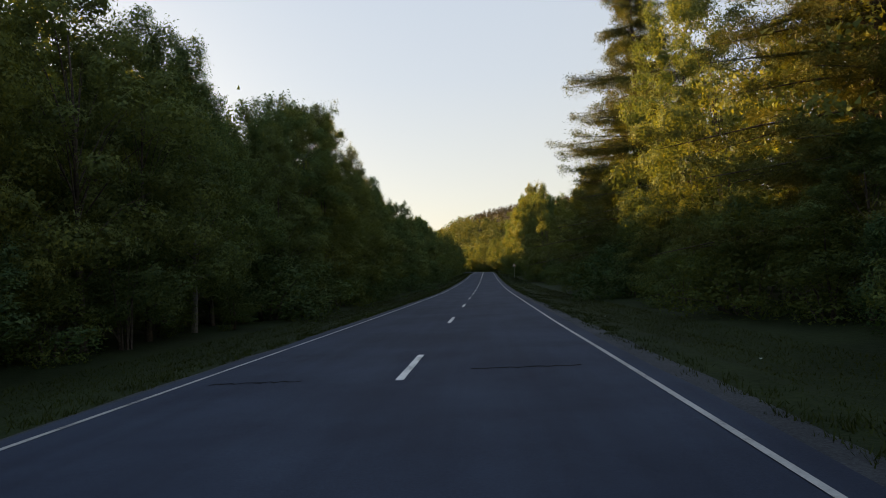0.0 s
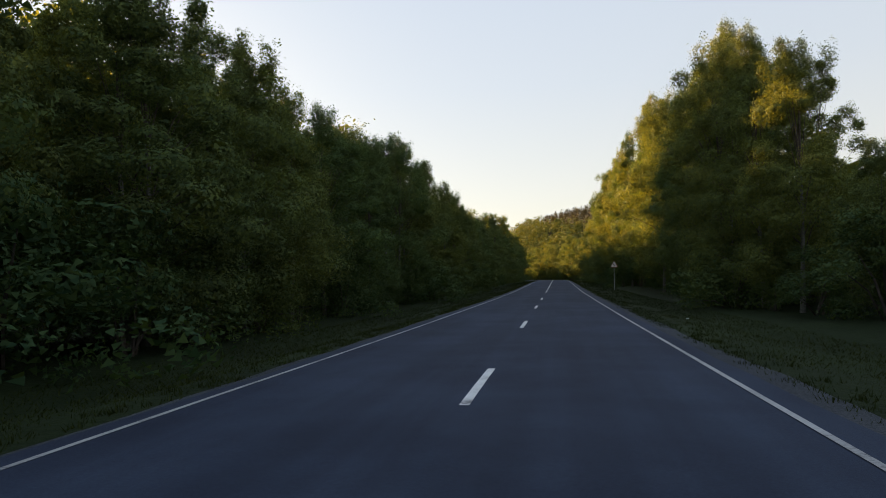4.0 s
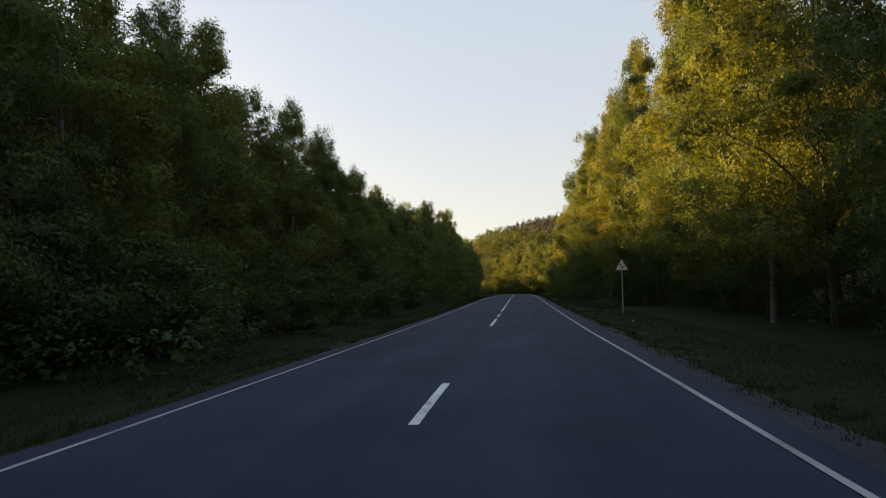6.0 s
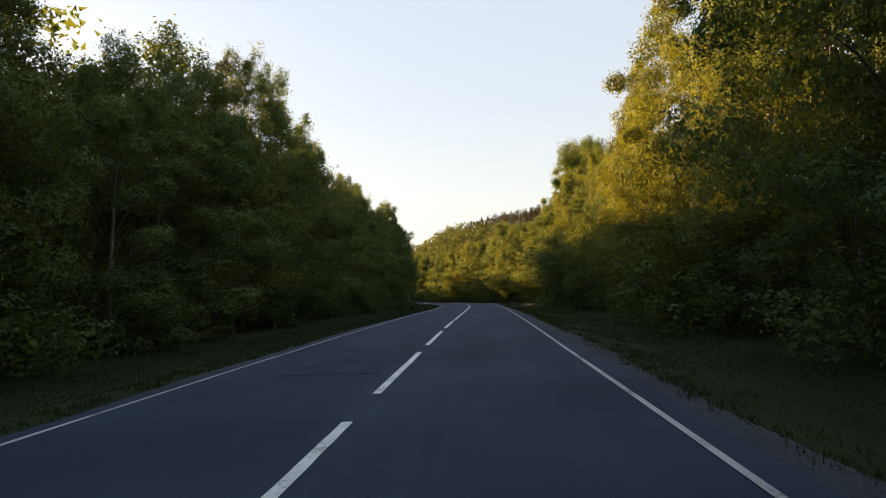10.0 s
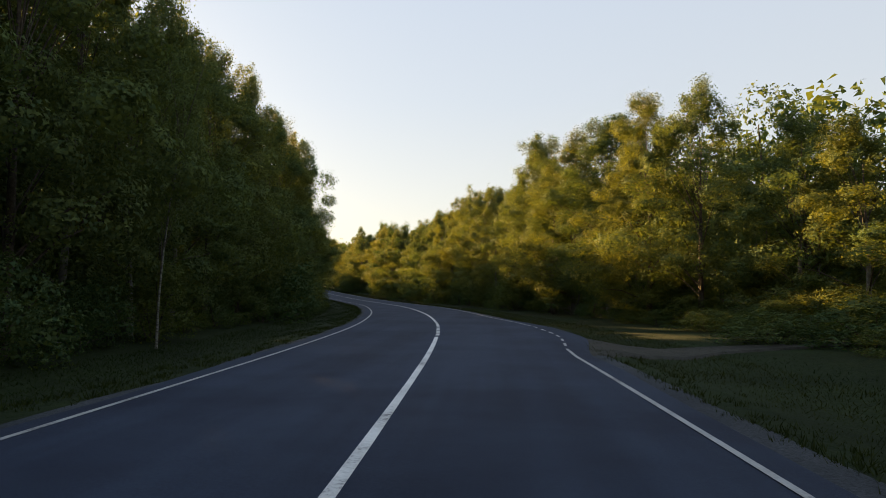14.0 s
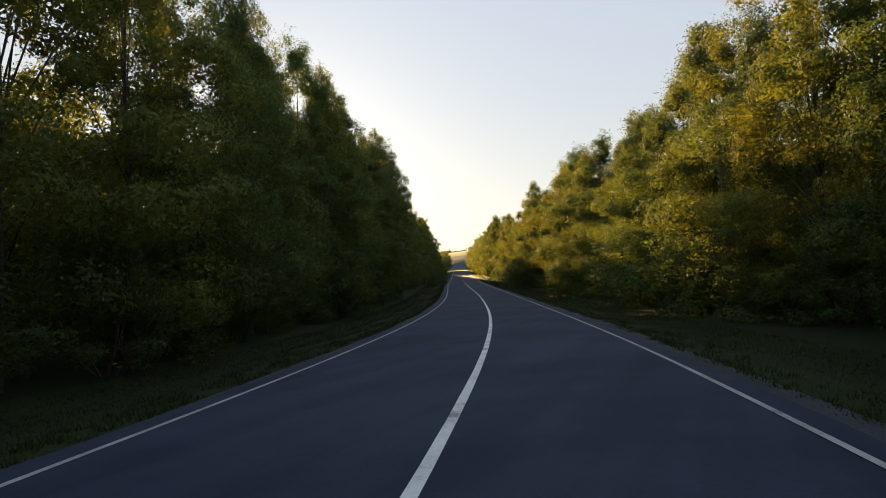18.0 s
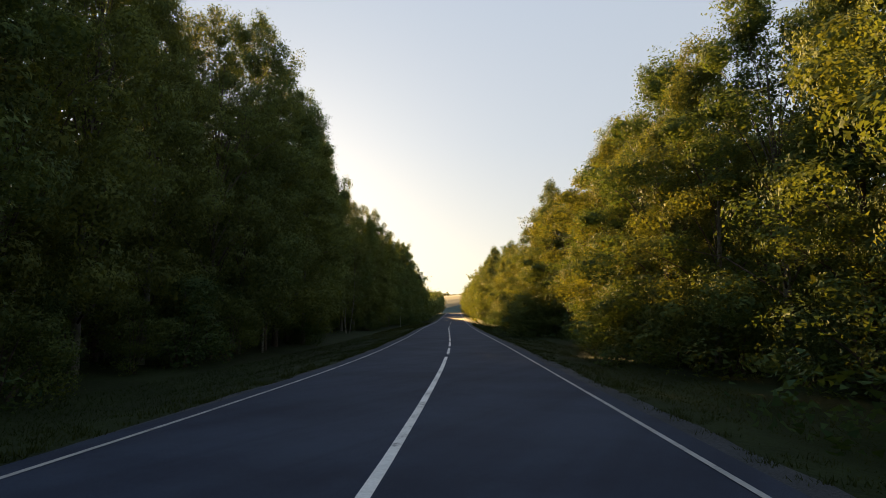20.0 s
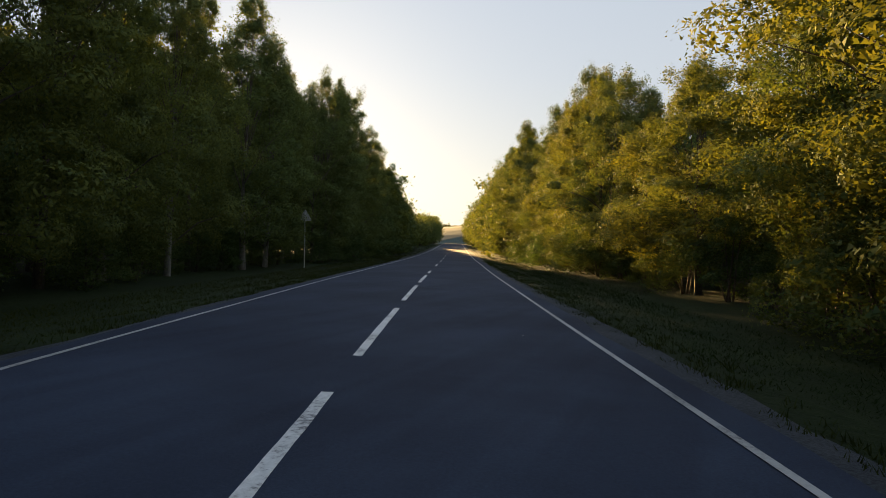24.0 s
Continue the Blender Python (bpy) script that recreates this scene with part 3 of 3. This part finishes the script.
rnd = random.Random(5)
BARE = ((1, 112, 157), (-1, 440, 462), (1, 257, 278))      # open verge before the signs and at the side track
for side, hh, tt in ((-1, LH, LT), (1, RH, RT)):
    s, k = 2.0, 0
    while s < 530:
        h, lat = along(hh, s), along(tt, s)
        if not (side > 0 and 12 < s < 66):
            wide = rnd.uniform(0.88, 1.14) * (1.2 if h < 11 else 0.95) * (1.0 if side < 0 or s < 255 else 1.4 if s < 305 else 1.18)
            hh_s = h * (rnd.uniform(0.9, 1.06) if side < 0 else rnd.uniform(0.82, 1.09))
            off = rnd.uniform(-0.7, 0.9) if side < 0 else rnd.uniform(-0.8, 1.5)
            plant("tall" if h > 14 else "near", rnd.randrange(28), s, side * (lat + off), hh_s, wide)
        s += rnd.uniform(3.5, 4.7)
        k += 1
    s = 4.0
    while s < 470:
        lat = along(tt, s)
        bare = any(b[0] == side and b[1] < s < b[2] for b in BARE)
        if side < 0 and (396 < s < 422 or 376 < s < 388):
            pass
        elif side > 0 and 257 < s < 290:
            plant("bush", rnd.randrange(20), s, rnd.uniform(11.0, 13.0), rnd.uniform(0.7, 1.1), rnd.uniform(2.0, 2.6))
        else:
            plant("bush", rnd.randrange(20), s, side * (lat - (rnd.uniform(-1.2, 0.4) if bare else rnd.uniform(0.0, 1.5))), rnd.uniform(1.6, 3.6) * (0.7 if bare else 1), rnd.uniform(1.0, 1.5))
        s += rnd.uniform(2.6, 4.2)

more = random.Random(505)
for side, tt in ((-1, LT), (1, RT)):
    s = 471.0
    while s < 545:
        plant("bush", more.randrange(20), s, side * (along(tt, s) - more.uniform(0.0, 1.4)), more.uniform(1.8, 3.4), more.uniform(1.1, 1.5))
        s += more.uniform(2.2, 3.4)


s = 4.0
while s < 500:                            # a second row closes the gaps on the shaded side
    which = rnd.randrange(28)
    if not (316 < s < 346 or 428 < s < 470):
        plant("back", which, s, -(along(LT, s) + rnd.uniform(2.2, 3.4)), along(LH, s) * rnd.uniform(0.93, 1.07) * (1.0 if s < 300 else 0.9), rnd.uniform(0.95, 1.15))
    s += rnd.uniform(4.6, 6.0)


# the wood behind, which nobody could count
def wood_behind(name, side, s0, s1, hh, tt, seed, rows):
    rng = np.random.default_rng(seed)
    quads, verts, faces = [], [], []
    for off, gap, lobes, per, size, tall in rows:
        s = s0 + rng.uniform(0, gap)
        while s < s1:
            lat = side * (along(tt, s) + off + rng.uniform(-1.2, 1.2))
            h = along(hh, s) * tall * rng.uniform(0.82, 1.04)
            x, y, z = (float(v) for v in on_road(s, lat))
            c = crown_clumps(rng, lobes, h * 0.93, 0.6, 0.27 * h + 0.6, "round") + np.array([x, y, z - 0.2])
            quads.append(puff_leaves(rng, c, rng.uniform(0.85, 1.5, lobes) * h / 13, 36 if size < 0.2 else 14, per, size, False))
            v, f = tube([(x, y, z - 0.5), (x + 0.2, y, z + h * 0.4), (x, y + 0.2, z + h * 0.8)], [0.17, 0.12, 0.03], 5)
            faces += [tuple(i + len(verts) for i in ff) for ff in f]
            verts += v
            s += gap * rng.uniform(0.75, 1.25)
    tagged(new(name, blades_mesh(name, np.concatenate(quads), LEAF)), "dense foliage of the wood behind the roadside trees", "wood", kind="stuff")
    tagged(new(name + "_trunks", mesh_from(name, verts, faces, [BARK])), "dim trunks in the wood behind the roadside trees", "wood", kind="stuff")


ROWS_BEHIND = ((4.6, 3.6, 23, 84, 0.165, 1.06), (7.6, 4.0, 22, 70, 0.25, 1.12), (12, 4.6, 18, 55, 0.38, 1.15), (16, 4.4, 20, 44, 0.55, 1.18), (20, 5.0, 18, 33, 0.75, 1.18), (26, 5.5, 16, 22, 1.2, 1.25), (33, 5.5, 16, 22, 1.4, 1.3), (42, 5.5, 14, 22, 1.7, 1.4), (53, 5.5, 12, 22, 1.9, 1.4))
RH_DEEP = tuple(p for p in RH if p[0] < 66 or p[0] > 124) + ((68, 7.5), (122, 7.5))     # the wood is shallow behind the dip
RH_DEEP = tuple(sorted(RH_DEEP))
ROWS_RIGHT = ((3.6, 3.3, 23, 66, 0.165, 0.93), (7.4, 4.0, 18, 44, 0.28, 0.97), (13, 4.6, 16, 44, 0.45, 0.98))
ROWS_LOOSE = tuple((*r[:5], 1.0 if r[0] < 6 else 1.12 if r[0] < 9 else 1.35) for r in ROWS_BEHIND)
ROWS_LOW = tuple((*r[:5], 0.9 if r[0] < 14 else 1.0) for r in ROWS_BEHIND)
ROWS_TALL = tuple((*r[:5], r[5] + (0.0 if r[0] < 6 else 0.06 if r[0] < 10 else 0.20)) for r in ROWS_BEHIND)
ROWS_SHADE = tuple((*r[:3], 2 * r[3], min(r[4], 0.5) if r[0] < 30 else r[4], 1.12 if r[0] < 6 else 1.22 if r[0] < 10 else 1.3 if r[0] < 15 else 1.45 if r[0] < 30 else 2.4) for r in ROWS_BEHIND if r[0] < 45)      # tall rows set back out of view, added to shade the trees opposite
ROWS_THIN = tuple((*r[:5], 0.8 if r[0] < 14 else 0.55) for r in ROWS_BEHIND)
ROWS_BARE = tuple((*r[:5], 0.5) for r in ROWS_BEHIND)
ROWS_HIGH = tuple((*r[:5], 1.0 if r[0] < 10 else 1.15 if r[0] < 15 else 1.5) for r in ROWS_BEHIND)
# hidden rear rows are raised or lowered by stretch to set the shade opposite
for k, (s0, s1, rows_here) in enumerate(((-6, 36, ROWS_BEHIND), (36, 72, ROWS_HIGH), (72, 80, ROWS_BEHIND), (80, 98, ROWS_SHADE), (98, 126, ROWS_LOW), (126, 148, ROWS_SHADE), (148, 166, ROWS_TALL), (166, 198, ROWS_SHADE), (198, 235, ROWS_TALL), (235, 300, ROWS_BEHIND), (300, 426, ROWS_THIN), (426, 470, ROWS_BARE), (470, 504, ROWS_LOOSE))):
    wood_behind("wood_left", -1, s0, s1, LH, LT, 400 + k, rows_here)
for k in range(5):
    wood_behind("wood_right", 1, -6 + 102 * k, 96 + 102 * k, RH_DEEP, RT, 420 + k, ROWS_RIGHT)


def thicket(name, side, s0, s1, tt, seed, step=1.1):
    """Saplings and brush that close the wood near the ground."""
    rng = np.random.default_rng(seed)
    s = np.repeat(np.arange(s0, s1, step), 3)
    if side > 0:
        s = s[(s < 256) | (s > 291)]          # open ground at the side track
    n = len(s)
    s = s + rng.uniform(-0.8, 0.8, n)
    lat = side * (np.array([along(tt, v) for v in s]) + rng.uniform(-0.9, 6.5, n))
    x, y, z = on_road(s, lat)
    c = np.stack([x, y, z - 0.2 + rng.uniform(0.2, 5.2, n) * np.clip(0.45 + (np.abs(lat) - 8.5) * 0.2, 0.3, 1.0)], 1)
    q = puff_leaves(rng, c, rng.uniform(0.7, 1.3, n), 70, 99, 0.085, False)
    tagged(new(name, blades_mesh(name, q, BUSHLEAF)), "dense brush and saplings closing the wood's foot", "brush", kind="stuff")


for k in range(6):
    thicket("brush_left", -1, 2 + 100 * k, 102 + 100 * k, LT, 460 + k)
    thicket("brush_right", 1, 2 + 100 * k, 102 + 100 * k, RT, 480 + k, 1.15)
ROWS_FAR = ((0, 3.6, 16, 60, 0.42, 1.0), (4.5, 4.0, 14, 30, 0.65, 1.0), (11, 5.0, 12, 26, 0.85, 1.0))
wood_behind("wood_far_left", -1, 505, 700, LH, LT, 440, ROWS_FAR)
wood_behind("wood_far_right", 1, 505, 700, RH, RT, 441, ROWS_FAR)


rnd = random.Random(77)
for k in range(20):                       # low growth round the mouth of the side track
    s = 257 + 1.8 * k
    plant("bush", rnd.randrange(20), s, rnd.uniform(13.2, 15.5), rnd.uniform(0.9, 1.4), rnd.uniform(1.8, 2.4))


# larches on the first straight, and a few single trees that stand out
for s, lat, h, w in ((52.2, 13.8, 25, 0), (62, 15.0, 18.5, 1), (21.5, 14.2, 21, 0), (69, 13.5, 13, 1)):
    plant("larch", w, s, lat, h, 0.95)
for s, lat, h in ((380.0, -9.6, 13), (398.8, -11.6, 15), (270.4, -8.2, 11), (196.5, 9.7, 13), (109, 9.8, 14), (407.2, -12.4, 14)):
    plant("birch", int(2 * s), s, lat, h, 0.85)
for s, lat, h, lean in ((415.2, -10.9, 13.5, -11), (415.8, -10.4, 13, 9), (416.6, -11.0, 12.5, -3), (406.6, -11.9, 13, 8)):
    plant("birch", int(2 * s), s, lat, h, 0.85, lean)      # a clump that spreads from one foot

for s, lat, h in ((108, 13.6, 12), (113.5, 12.8, 14.5), (118.5, 13.8, 16.5)):
    plant("tall", int(s), s, lat, h, 1.1)
for s, lat, h in ((36.5, 14.6, 18), (29, 15.0, 11.5), (47.5, 11.4, 5.4), (51.5, 10.9, 5.0), (56, 11.3, 6.0), (60.5, 10.8, 6.2), (64.5, 11.4, 7.4), (39, 11.2, 4.8), (33.5, 11.6, 5.2), (25, 11.0, 4.4), (18, 11.4, 5.5), (288, 14.6, 8.2), (293.5, 14.0, 7.4), (281, 17.5, 8.0), (299, 13.2, 7.0)):
    plant("near", int(s), s, lat, h, 0.95 if h > 9 else 1.4)
for s, lat, h, w in ((40.5, 13.8, 19.5, 0.78), (248.5, 12.6, 16.5, 1.15), (91, -10.6, 12.6, 1.0), (97.5, -10.8, 11.6, 1.0), (243, 11.6, 15.5, 1.2)):
    plant("near", 1, s, lat, h, w)
for kind, sources in KINDS.items():       # kinds that stand nowhere are taken out again
    for which, ob in enumerate(sources):
        if (kind, which) not in used:
            for o in [*ob.children, ob]:
                bpy.data.objects.remove(o)


# ---- verge grass ----
def grass(name, s0, s1, side, count, seed, lo=3.95, hi=8.2):
    rng = np.random.default_rng(seed)
    s = rng.uniform(s0, s1, count)
    lat = side * (lo + (hi - lo) * rng.uniform(0, 1, count) ** 0.9)
    x, y, z = on_road(s, lat)
    z = z + np.interp(np.abs(lat), [4.1, 4.8, 5.8, 7.0, 8.5], [-0.09, -0.12, -0.3, -0.42, -0.3])
    h = rng.uniform(0.02, 0.085, count) * np.interp(np.abs(lat), [4.1, 5.2, 8], [0.5, 1.0, 1.6])
    th = rng.uniform(0, 6.283, count)
    w = 0.008 + 0.010 * rng.uniform(0, 1, count)
    bend = rng.normal(0, 0.75, (count, 2)) * h[:, None]
    p = np.stack([x, y, z - 0.03], 1)
    d = np.stack([np.cos(th) * w, np.sin(th) * w, 0 * w], 1)
    tip = p + np.stack([bend[:, 0], bend[:, 1], h], 1)
    q = np.stack([p - d, p + d, tip], 1)
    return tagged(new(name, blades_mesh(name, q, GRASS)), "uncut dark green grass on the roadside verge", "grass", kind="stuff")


for k in range(5):
    grass("verge_grass", 4 + 100 * k, 104 + 100 * k, -1, 60000, 200 + k)
    grass("verge_grass", 4 + 100 * k, 104 + 100 * k, 1, 60000, 220 + k)
grass("verge_grass", 440, 520, 1, 26000, 231, 6.2, 10.6)
for side in (-1, 1):
    grass("verge_grass", 504, 640, side, 30000, 233 + side, 4.2, 10.0)

grass("verge_grass", 255, 293, 1, 14000, 230, 7.6, 13.5)

def tufts(name, side, seed):
    """Clumps of longer grass along the shoulder's ragged edge."""
    rng = np.random.default_rng(seed)
    n = 4200
    s = rng.uniform(4, 480, n)
    lat = side * (4.02 + np.abs(rng.normal(0, 0.50, n)))
    s, lat = np.repeat(s, 16), np.repeat(lat, 16)
    m = len(s)
    x, y, z = on_road(s + rng.normal(0, 0.10, m), lat + rng.normal(0, 0.07, m))
    p = np.stack([x, y, z + np.interp(np.abs(lat), [4.1, 4.8, 5.8], [-0.09, -0.12, -0.3]) - 0.02], 1)
    th = rng.uniform(0, 6.283, m)
    d = np.stack([np.cos(th), np.sin(th), 0 * th], 1) * 0.012
    tip = p + np.stack([rng.normal(0, 0.05, m), rng.normal(0, 0.05, m), rng.uniform(0.04, 0.13, m)], 1)
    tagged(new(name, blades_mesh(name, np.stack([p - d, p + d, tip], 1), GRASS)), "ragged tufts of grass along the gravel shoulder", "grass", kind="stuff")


tufts("shoulder_tufts", -1, 240)
tufts("shoulder_tufts", 1, 241)

# ---- side track on the outside of the bend ----
rows = []
for k in range(22):
    t = k / 21
    out = 3.7 + 24 * t
    mid = 270.5 + 1.6 * (1 - (1 - t) ** 4) + 1.5 * t * t
    w = 5.0 * (1 - t) ** 9 + 0.5
    up = 0.06 + float(np.interp(out, [3.6, 3.86, 4.8, 5.8, 7.0, 8.5, 11, 14], [-0.10, -0.10, -0.12, -0.3, -0.42, -0.3, -0.2, -0.12]))
    e0, e1 = 0.2 * math.sin(5 * out), 0.2 * math.sin(4 * out + 2)
    rows.append([on_road(mid - w + e0, out, up - 0.16), on_road(mid - w * 0.7, out, up), on_road(mid + w * 0.7, out, up), on_road(mid + w + e1, out, up - 0.16)])
tagged(new("side_track", ribbon("side_track", rows, [TRACK])), "unpaved dirt track leaving the road into the trees", "track", kind="structure")


# ---- road signs ----
def triangle(side, z, thick, y, rounding=0.06):
    """A rounded triangle standing in the xz plane, as verts and faces."""
    ring = []
    hgt = side * math.sqrt(3) / 2
    corners = [(-side / 2, 0), (side / 2, 0), (0, hgt)]
    for i, (cx, cz) in enumerate(corners):
        inx, inz = 0 - cx, hgt / 3 - cz
        ln = math.hypot(inx, inz)
        ox, oz = cx + inx / ln * rounding * 2, cz + inz / ln * rounding * 2
        a0 = math.atan2(-inz, -inx)
        for k in range(5):
            a = a0 + radians(-60 + 30 * k)
            ring.append((ox + rounding * math.cos(a), oz + rounding * math.sin(a)))
    n = len(ring)
    verts = [(p[0], y, z + p[1]) for p in ring] + [(p[0], y + thick, z + p[1]) for p in ring]
    faces = [tuple(range(n)), tuple(range(2 * n - 1, n - 1, -1))] + [(i, (i + 1) % n, n + (i + 1) % n, n + i) for i in range(n)]
    return verts, faces


def warning_sign(s, lat, turn, height, label):
    root = new("warning_sign")
    v, f = tube([(0, 0.05, -0.5), (0, 0.05, height + 0.55)], [0.032, 0.032], 10)
    part("post", mesh_from("post", v, f, [STEEL]), root, "thin grey steel post")
    v, f = triangle(0.9, height, 0.012, 0.0)
    plate = part("plate", mesh_from("plate", v, f, [STEEL]), root, "grey metal triangle plate")
    v, f = triangle(0.88, height + 0.006, 0.004, -0.005)
    part("border", mesh_from("border", v, f, [SIGNRED]), plate, "red triangular border")
    v, f = triangle(0.76, height + 0.045, 0.004, -0.010, 0.04)
    part("face", mesh_from("face", v, f, [SIGNWHITE]), plate, "white triangular face")
    rows = []
    for k in range(9):
        t = k / 8
        cx, cz = 0.055 - 0.16 * t ** 2.2, height + 0.13 + 0.27 * t - 0.02 * t * t
        nx, nz = math.cos(1.0 * t), math.sin(1.0 * t)
        w = 0.032
        rows.append([(cx - nx * w, -0.0135, cz - nz * w), (cx + nx * w, -0.0135, cz + nz * w)])
    part("bend_symbol", ribbon("bend_symbol", rows, [SIGNBLACK]), plate, "black bend arrow")
    part("arrow_head", mesh_from("arrow_head", [(-0.175, -0.0135, height + 0.405), (-0.03, -0.0135, height + 0.34), (-0.075, -0.0135, height + 0.455)], [(0, 1, 2)], [SIGNBLACK]), plate, "black arrow head")
    for dz in (0.12, 0.42):
        v, f = tube([(-0.06, 0.05, height + dz), (0.06, 0.05, height + dz)], [0.04, 0.04], 8)
        part("clamp", mesh_from("clamp", v, f, [STEEL]), root)
    x, y, z = on_road(s, lat)
    root.matrix_basis = pose(float(x), float(y), verge_z(s, lat), 0, 1.2, math.degrees(heading(s)) + turn)
    return tagged(root, label, "road sign", "warning signs")


warning_sign(153.1, 7.65, 2.0, 2.66, "triangular red-bordered bend warning sign on a thin steel post")
warning_sign(456.5, -8.3, 182.0, 3.0, "back of a triangular warning sign on a steel post")


# ---- small litter on the verge and the asphalt ----
def scrap(s, lat, size, seed):
    r = random.Random(seed)
    bm = bmesh.new()
    bmesh.ops.create_icosphere(bm, subdivisions=1, radius=size)
    for v in bm.verts:
        v.co = Vector((v.co.x * r.uniform(1.2, 2.6), v.co.y * r.uniform(0.5, 0.9), v.co.z * r.uniform(0.2, 0.4)))
    me = bpy.data.meshes.new("litter")
    bm.to_mesh(me)
    bm.free()
    me.materials.append(LITTER)
    ob = new("litter", me)
    x, y, z = on_road(s, lat)
    up = verge_z(s, lat) + 0.08 if abs(lat) > 4.1 else float(z) + 0.03
    ob.matrix_basis = pose(float(x), float(y), up + size * 0.2, 0, 0, seed * 47)
    return tagged(ob, "small crumpled scrap of pale litter", "litter", "scraps of litter")


for k, (s, lat, z) in enumerate(((12, 6.1, 0.07), (24, 5.5, 0.06), (100, 5.9, 0.09), (142, 6.4, 0.06), (156.3, 0.27, 0.16), (168, -1.1, 0.07), (186, 0.6, 0.05), (229, 6.2, 0.06), (305.9, 4.3, 0.12), (380, 5.6, 0.05), (425, 2.3, 0.05))):
    scrap(s, lat, z * (0.5 if abs(lat) > 3.4 else 0.26), k + 1)


# ---- woods on the far hill ----
def far_woods(name, x0, x1, y0, y1, count, seed, size, clear, low=-99.0, high=999.0, conifer=False, per=30):
    rng = np.random.default_rng(seed)
    x, y = rng.uniform(x0, x1, count), rng.uniform(y0, y1, count)
    d2 = (x[:, None] - RX[::4]) ** 2 + (y[:, None] - RY[::4]) ** 2
    keep = d2.min(1) > clear ** 2
    x, y = x[keep], y[keep]
    z = ground_z(x, y)
    keep = (z + 5 * np.sin(x / 23) + 3 * np.sin(x / 7 + y / 11) > low) & (z + 5 * np.sin(x / 23) + 3 * np.sin(x / 7 + y / 11) <= high)
    x, y, z = x[keep], y[keep], z[keep]
    n = len(x)
    h = rng.uniform(7, 14, n) * (0.6 if conifer else 1.0)
    wide = h * rng.uniform(0.30, 0.46, n)
    quads = []
    for k in range(per):
        d = rng.normal(0, 1, (n, 3)) + np.array([0, 0, 0.3])
        d /= np.linalg.norm(d, axis=1)[:, None]
        if conifer:
            u = rng.uniform(0.05, 1.0, n)
            r = 0.24 * h * (1.04 - u)
            th = rng.uniform(0, 6.283, n)
            d = np.stack([np.cos(th), np.sin(th), 0.5 + 0 * th], 1)
            c = np.stack([x + r * d[:, 0], y + r * d[:, 1], z + h * u], 1)
        else:
            bump_out = 1 + 0.26 * np.sin(4 * d[:, 0] + x) * np.sin(5 * d[:, 2] + y)
            c = np.stack([x + wide * d[:, 0] * bump_out, y + wide * d[:, 1] * bump_out, z + 0.52 * h + 0.42 * h * d[:, 2] * bump_out], 1)
        quads.append(leaf_faces(rng, c, d + rng.normal(0, 0.14, (n, 3)), 2 * size * rng.uniform(0.6, 1.3, (n, 1)), 0.42))
    ob = new(name, blades_mesh(name, np.concatenate(quads), FARNEEDLE if conifer else FARLEAF))
    return tagged(ob, "dark conifers on the hill top" if conifer else "sunlit broadleaf wood covering the land", "wood", kind="stuff")


far_woods("hillside_wood", -60, 330, 400, 740, 3900, 300, 0.62, 26, -99, 42, per=72)
far_woods("hilltop_conifers", -60, 330, 400, 750, 4600, 304, 0.50, 26, 42, 999, True, 30)
far_woods("hillside_wood", -260, -60, 560, 780, 1500, 301, 0.85, 26, per=44)
far_woods("surrounding_wood", -330, -20, -90, 560, 3400, 302, 1.5, 66)
far_woods("surrounding_wood", 0, 240, -90, 420, 1900, 303, 1.3, 30)

# ---- far ridge at the end of the road ----
rows = []
for j in range(9):
    row = []
    for i in range(60):
        x = -1500 + 50 * i
        y = 1500 + 60 * j
        row.append((x, y, 10 + 98 * math.sin(math.pi / 2 * j / 8) * (1 + 0.12 * math.sin(x / 300 + 1) + 0.05 * math.sin(x / 90))))
    rows.append(row)
tagged(new("backdrop_ridge", ribbon("backdrop_ridge", rows, [HAZEMEADOW])), "distant meadow ridge closing the road's view, haze painted into its grey-green", "hill", kind="structure")
rng = np.random.default_rng(520)          # a dark line of trees along the ridge's top
n = 5200
x = rng.uniform(-700, 500, n)
z = 10 + 98 * (1 + 0.12 * np.sin(x / 300 + 1) + 0.05 * np.sin(x / 90))
c = np.stack([x, np.full(n, 1972.0) + rng.uniform(-6, 6, n), z + rng.uniform(-2, 9, n) * (0.75 + 0.3 * np.sin(x / 31) + 0.2 * np.sin(x / 11))], 1)
tri = c[:, None, :] + rng.normal(0, 2.4, (n, 3, 3))
tagged(new("ridge_wood", blades_mesh("ridge_wood", tri, NEEDLE)), "dark line of trees along the distant ridge", "wood", kind="stuff")
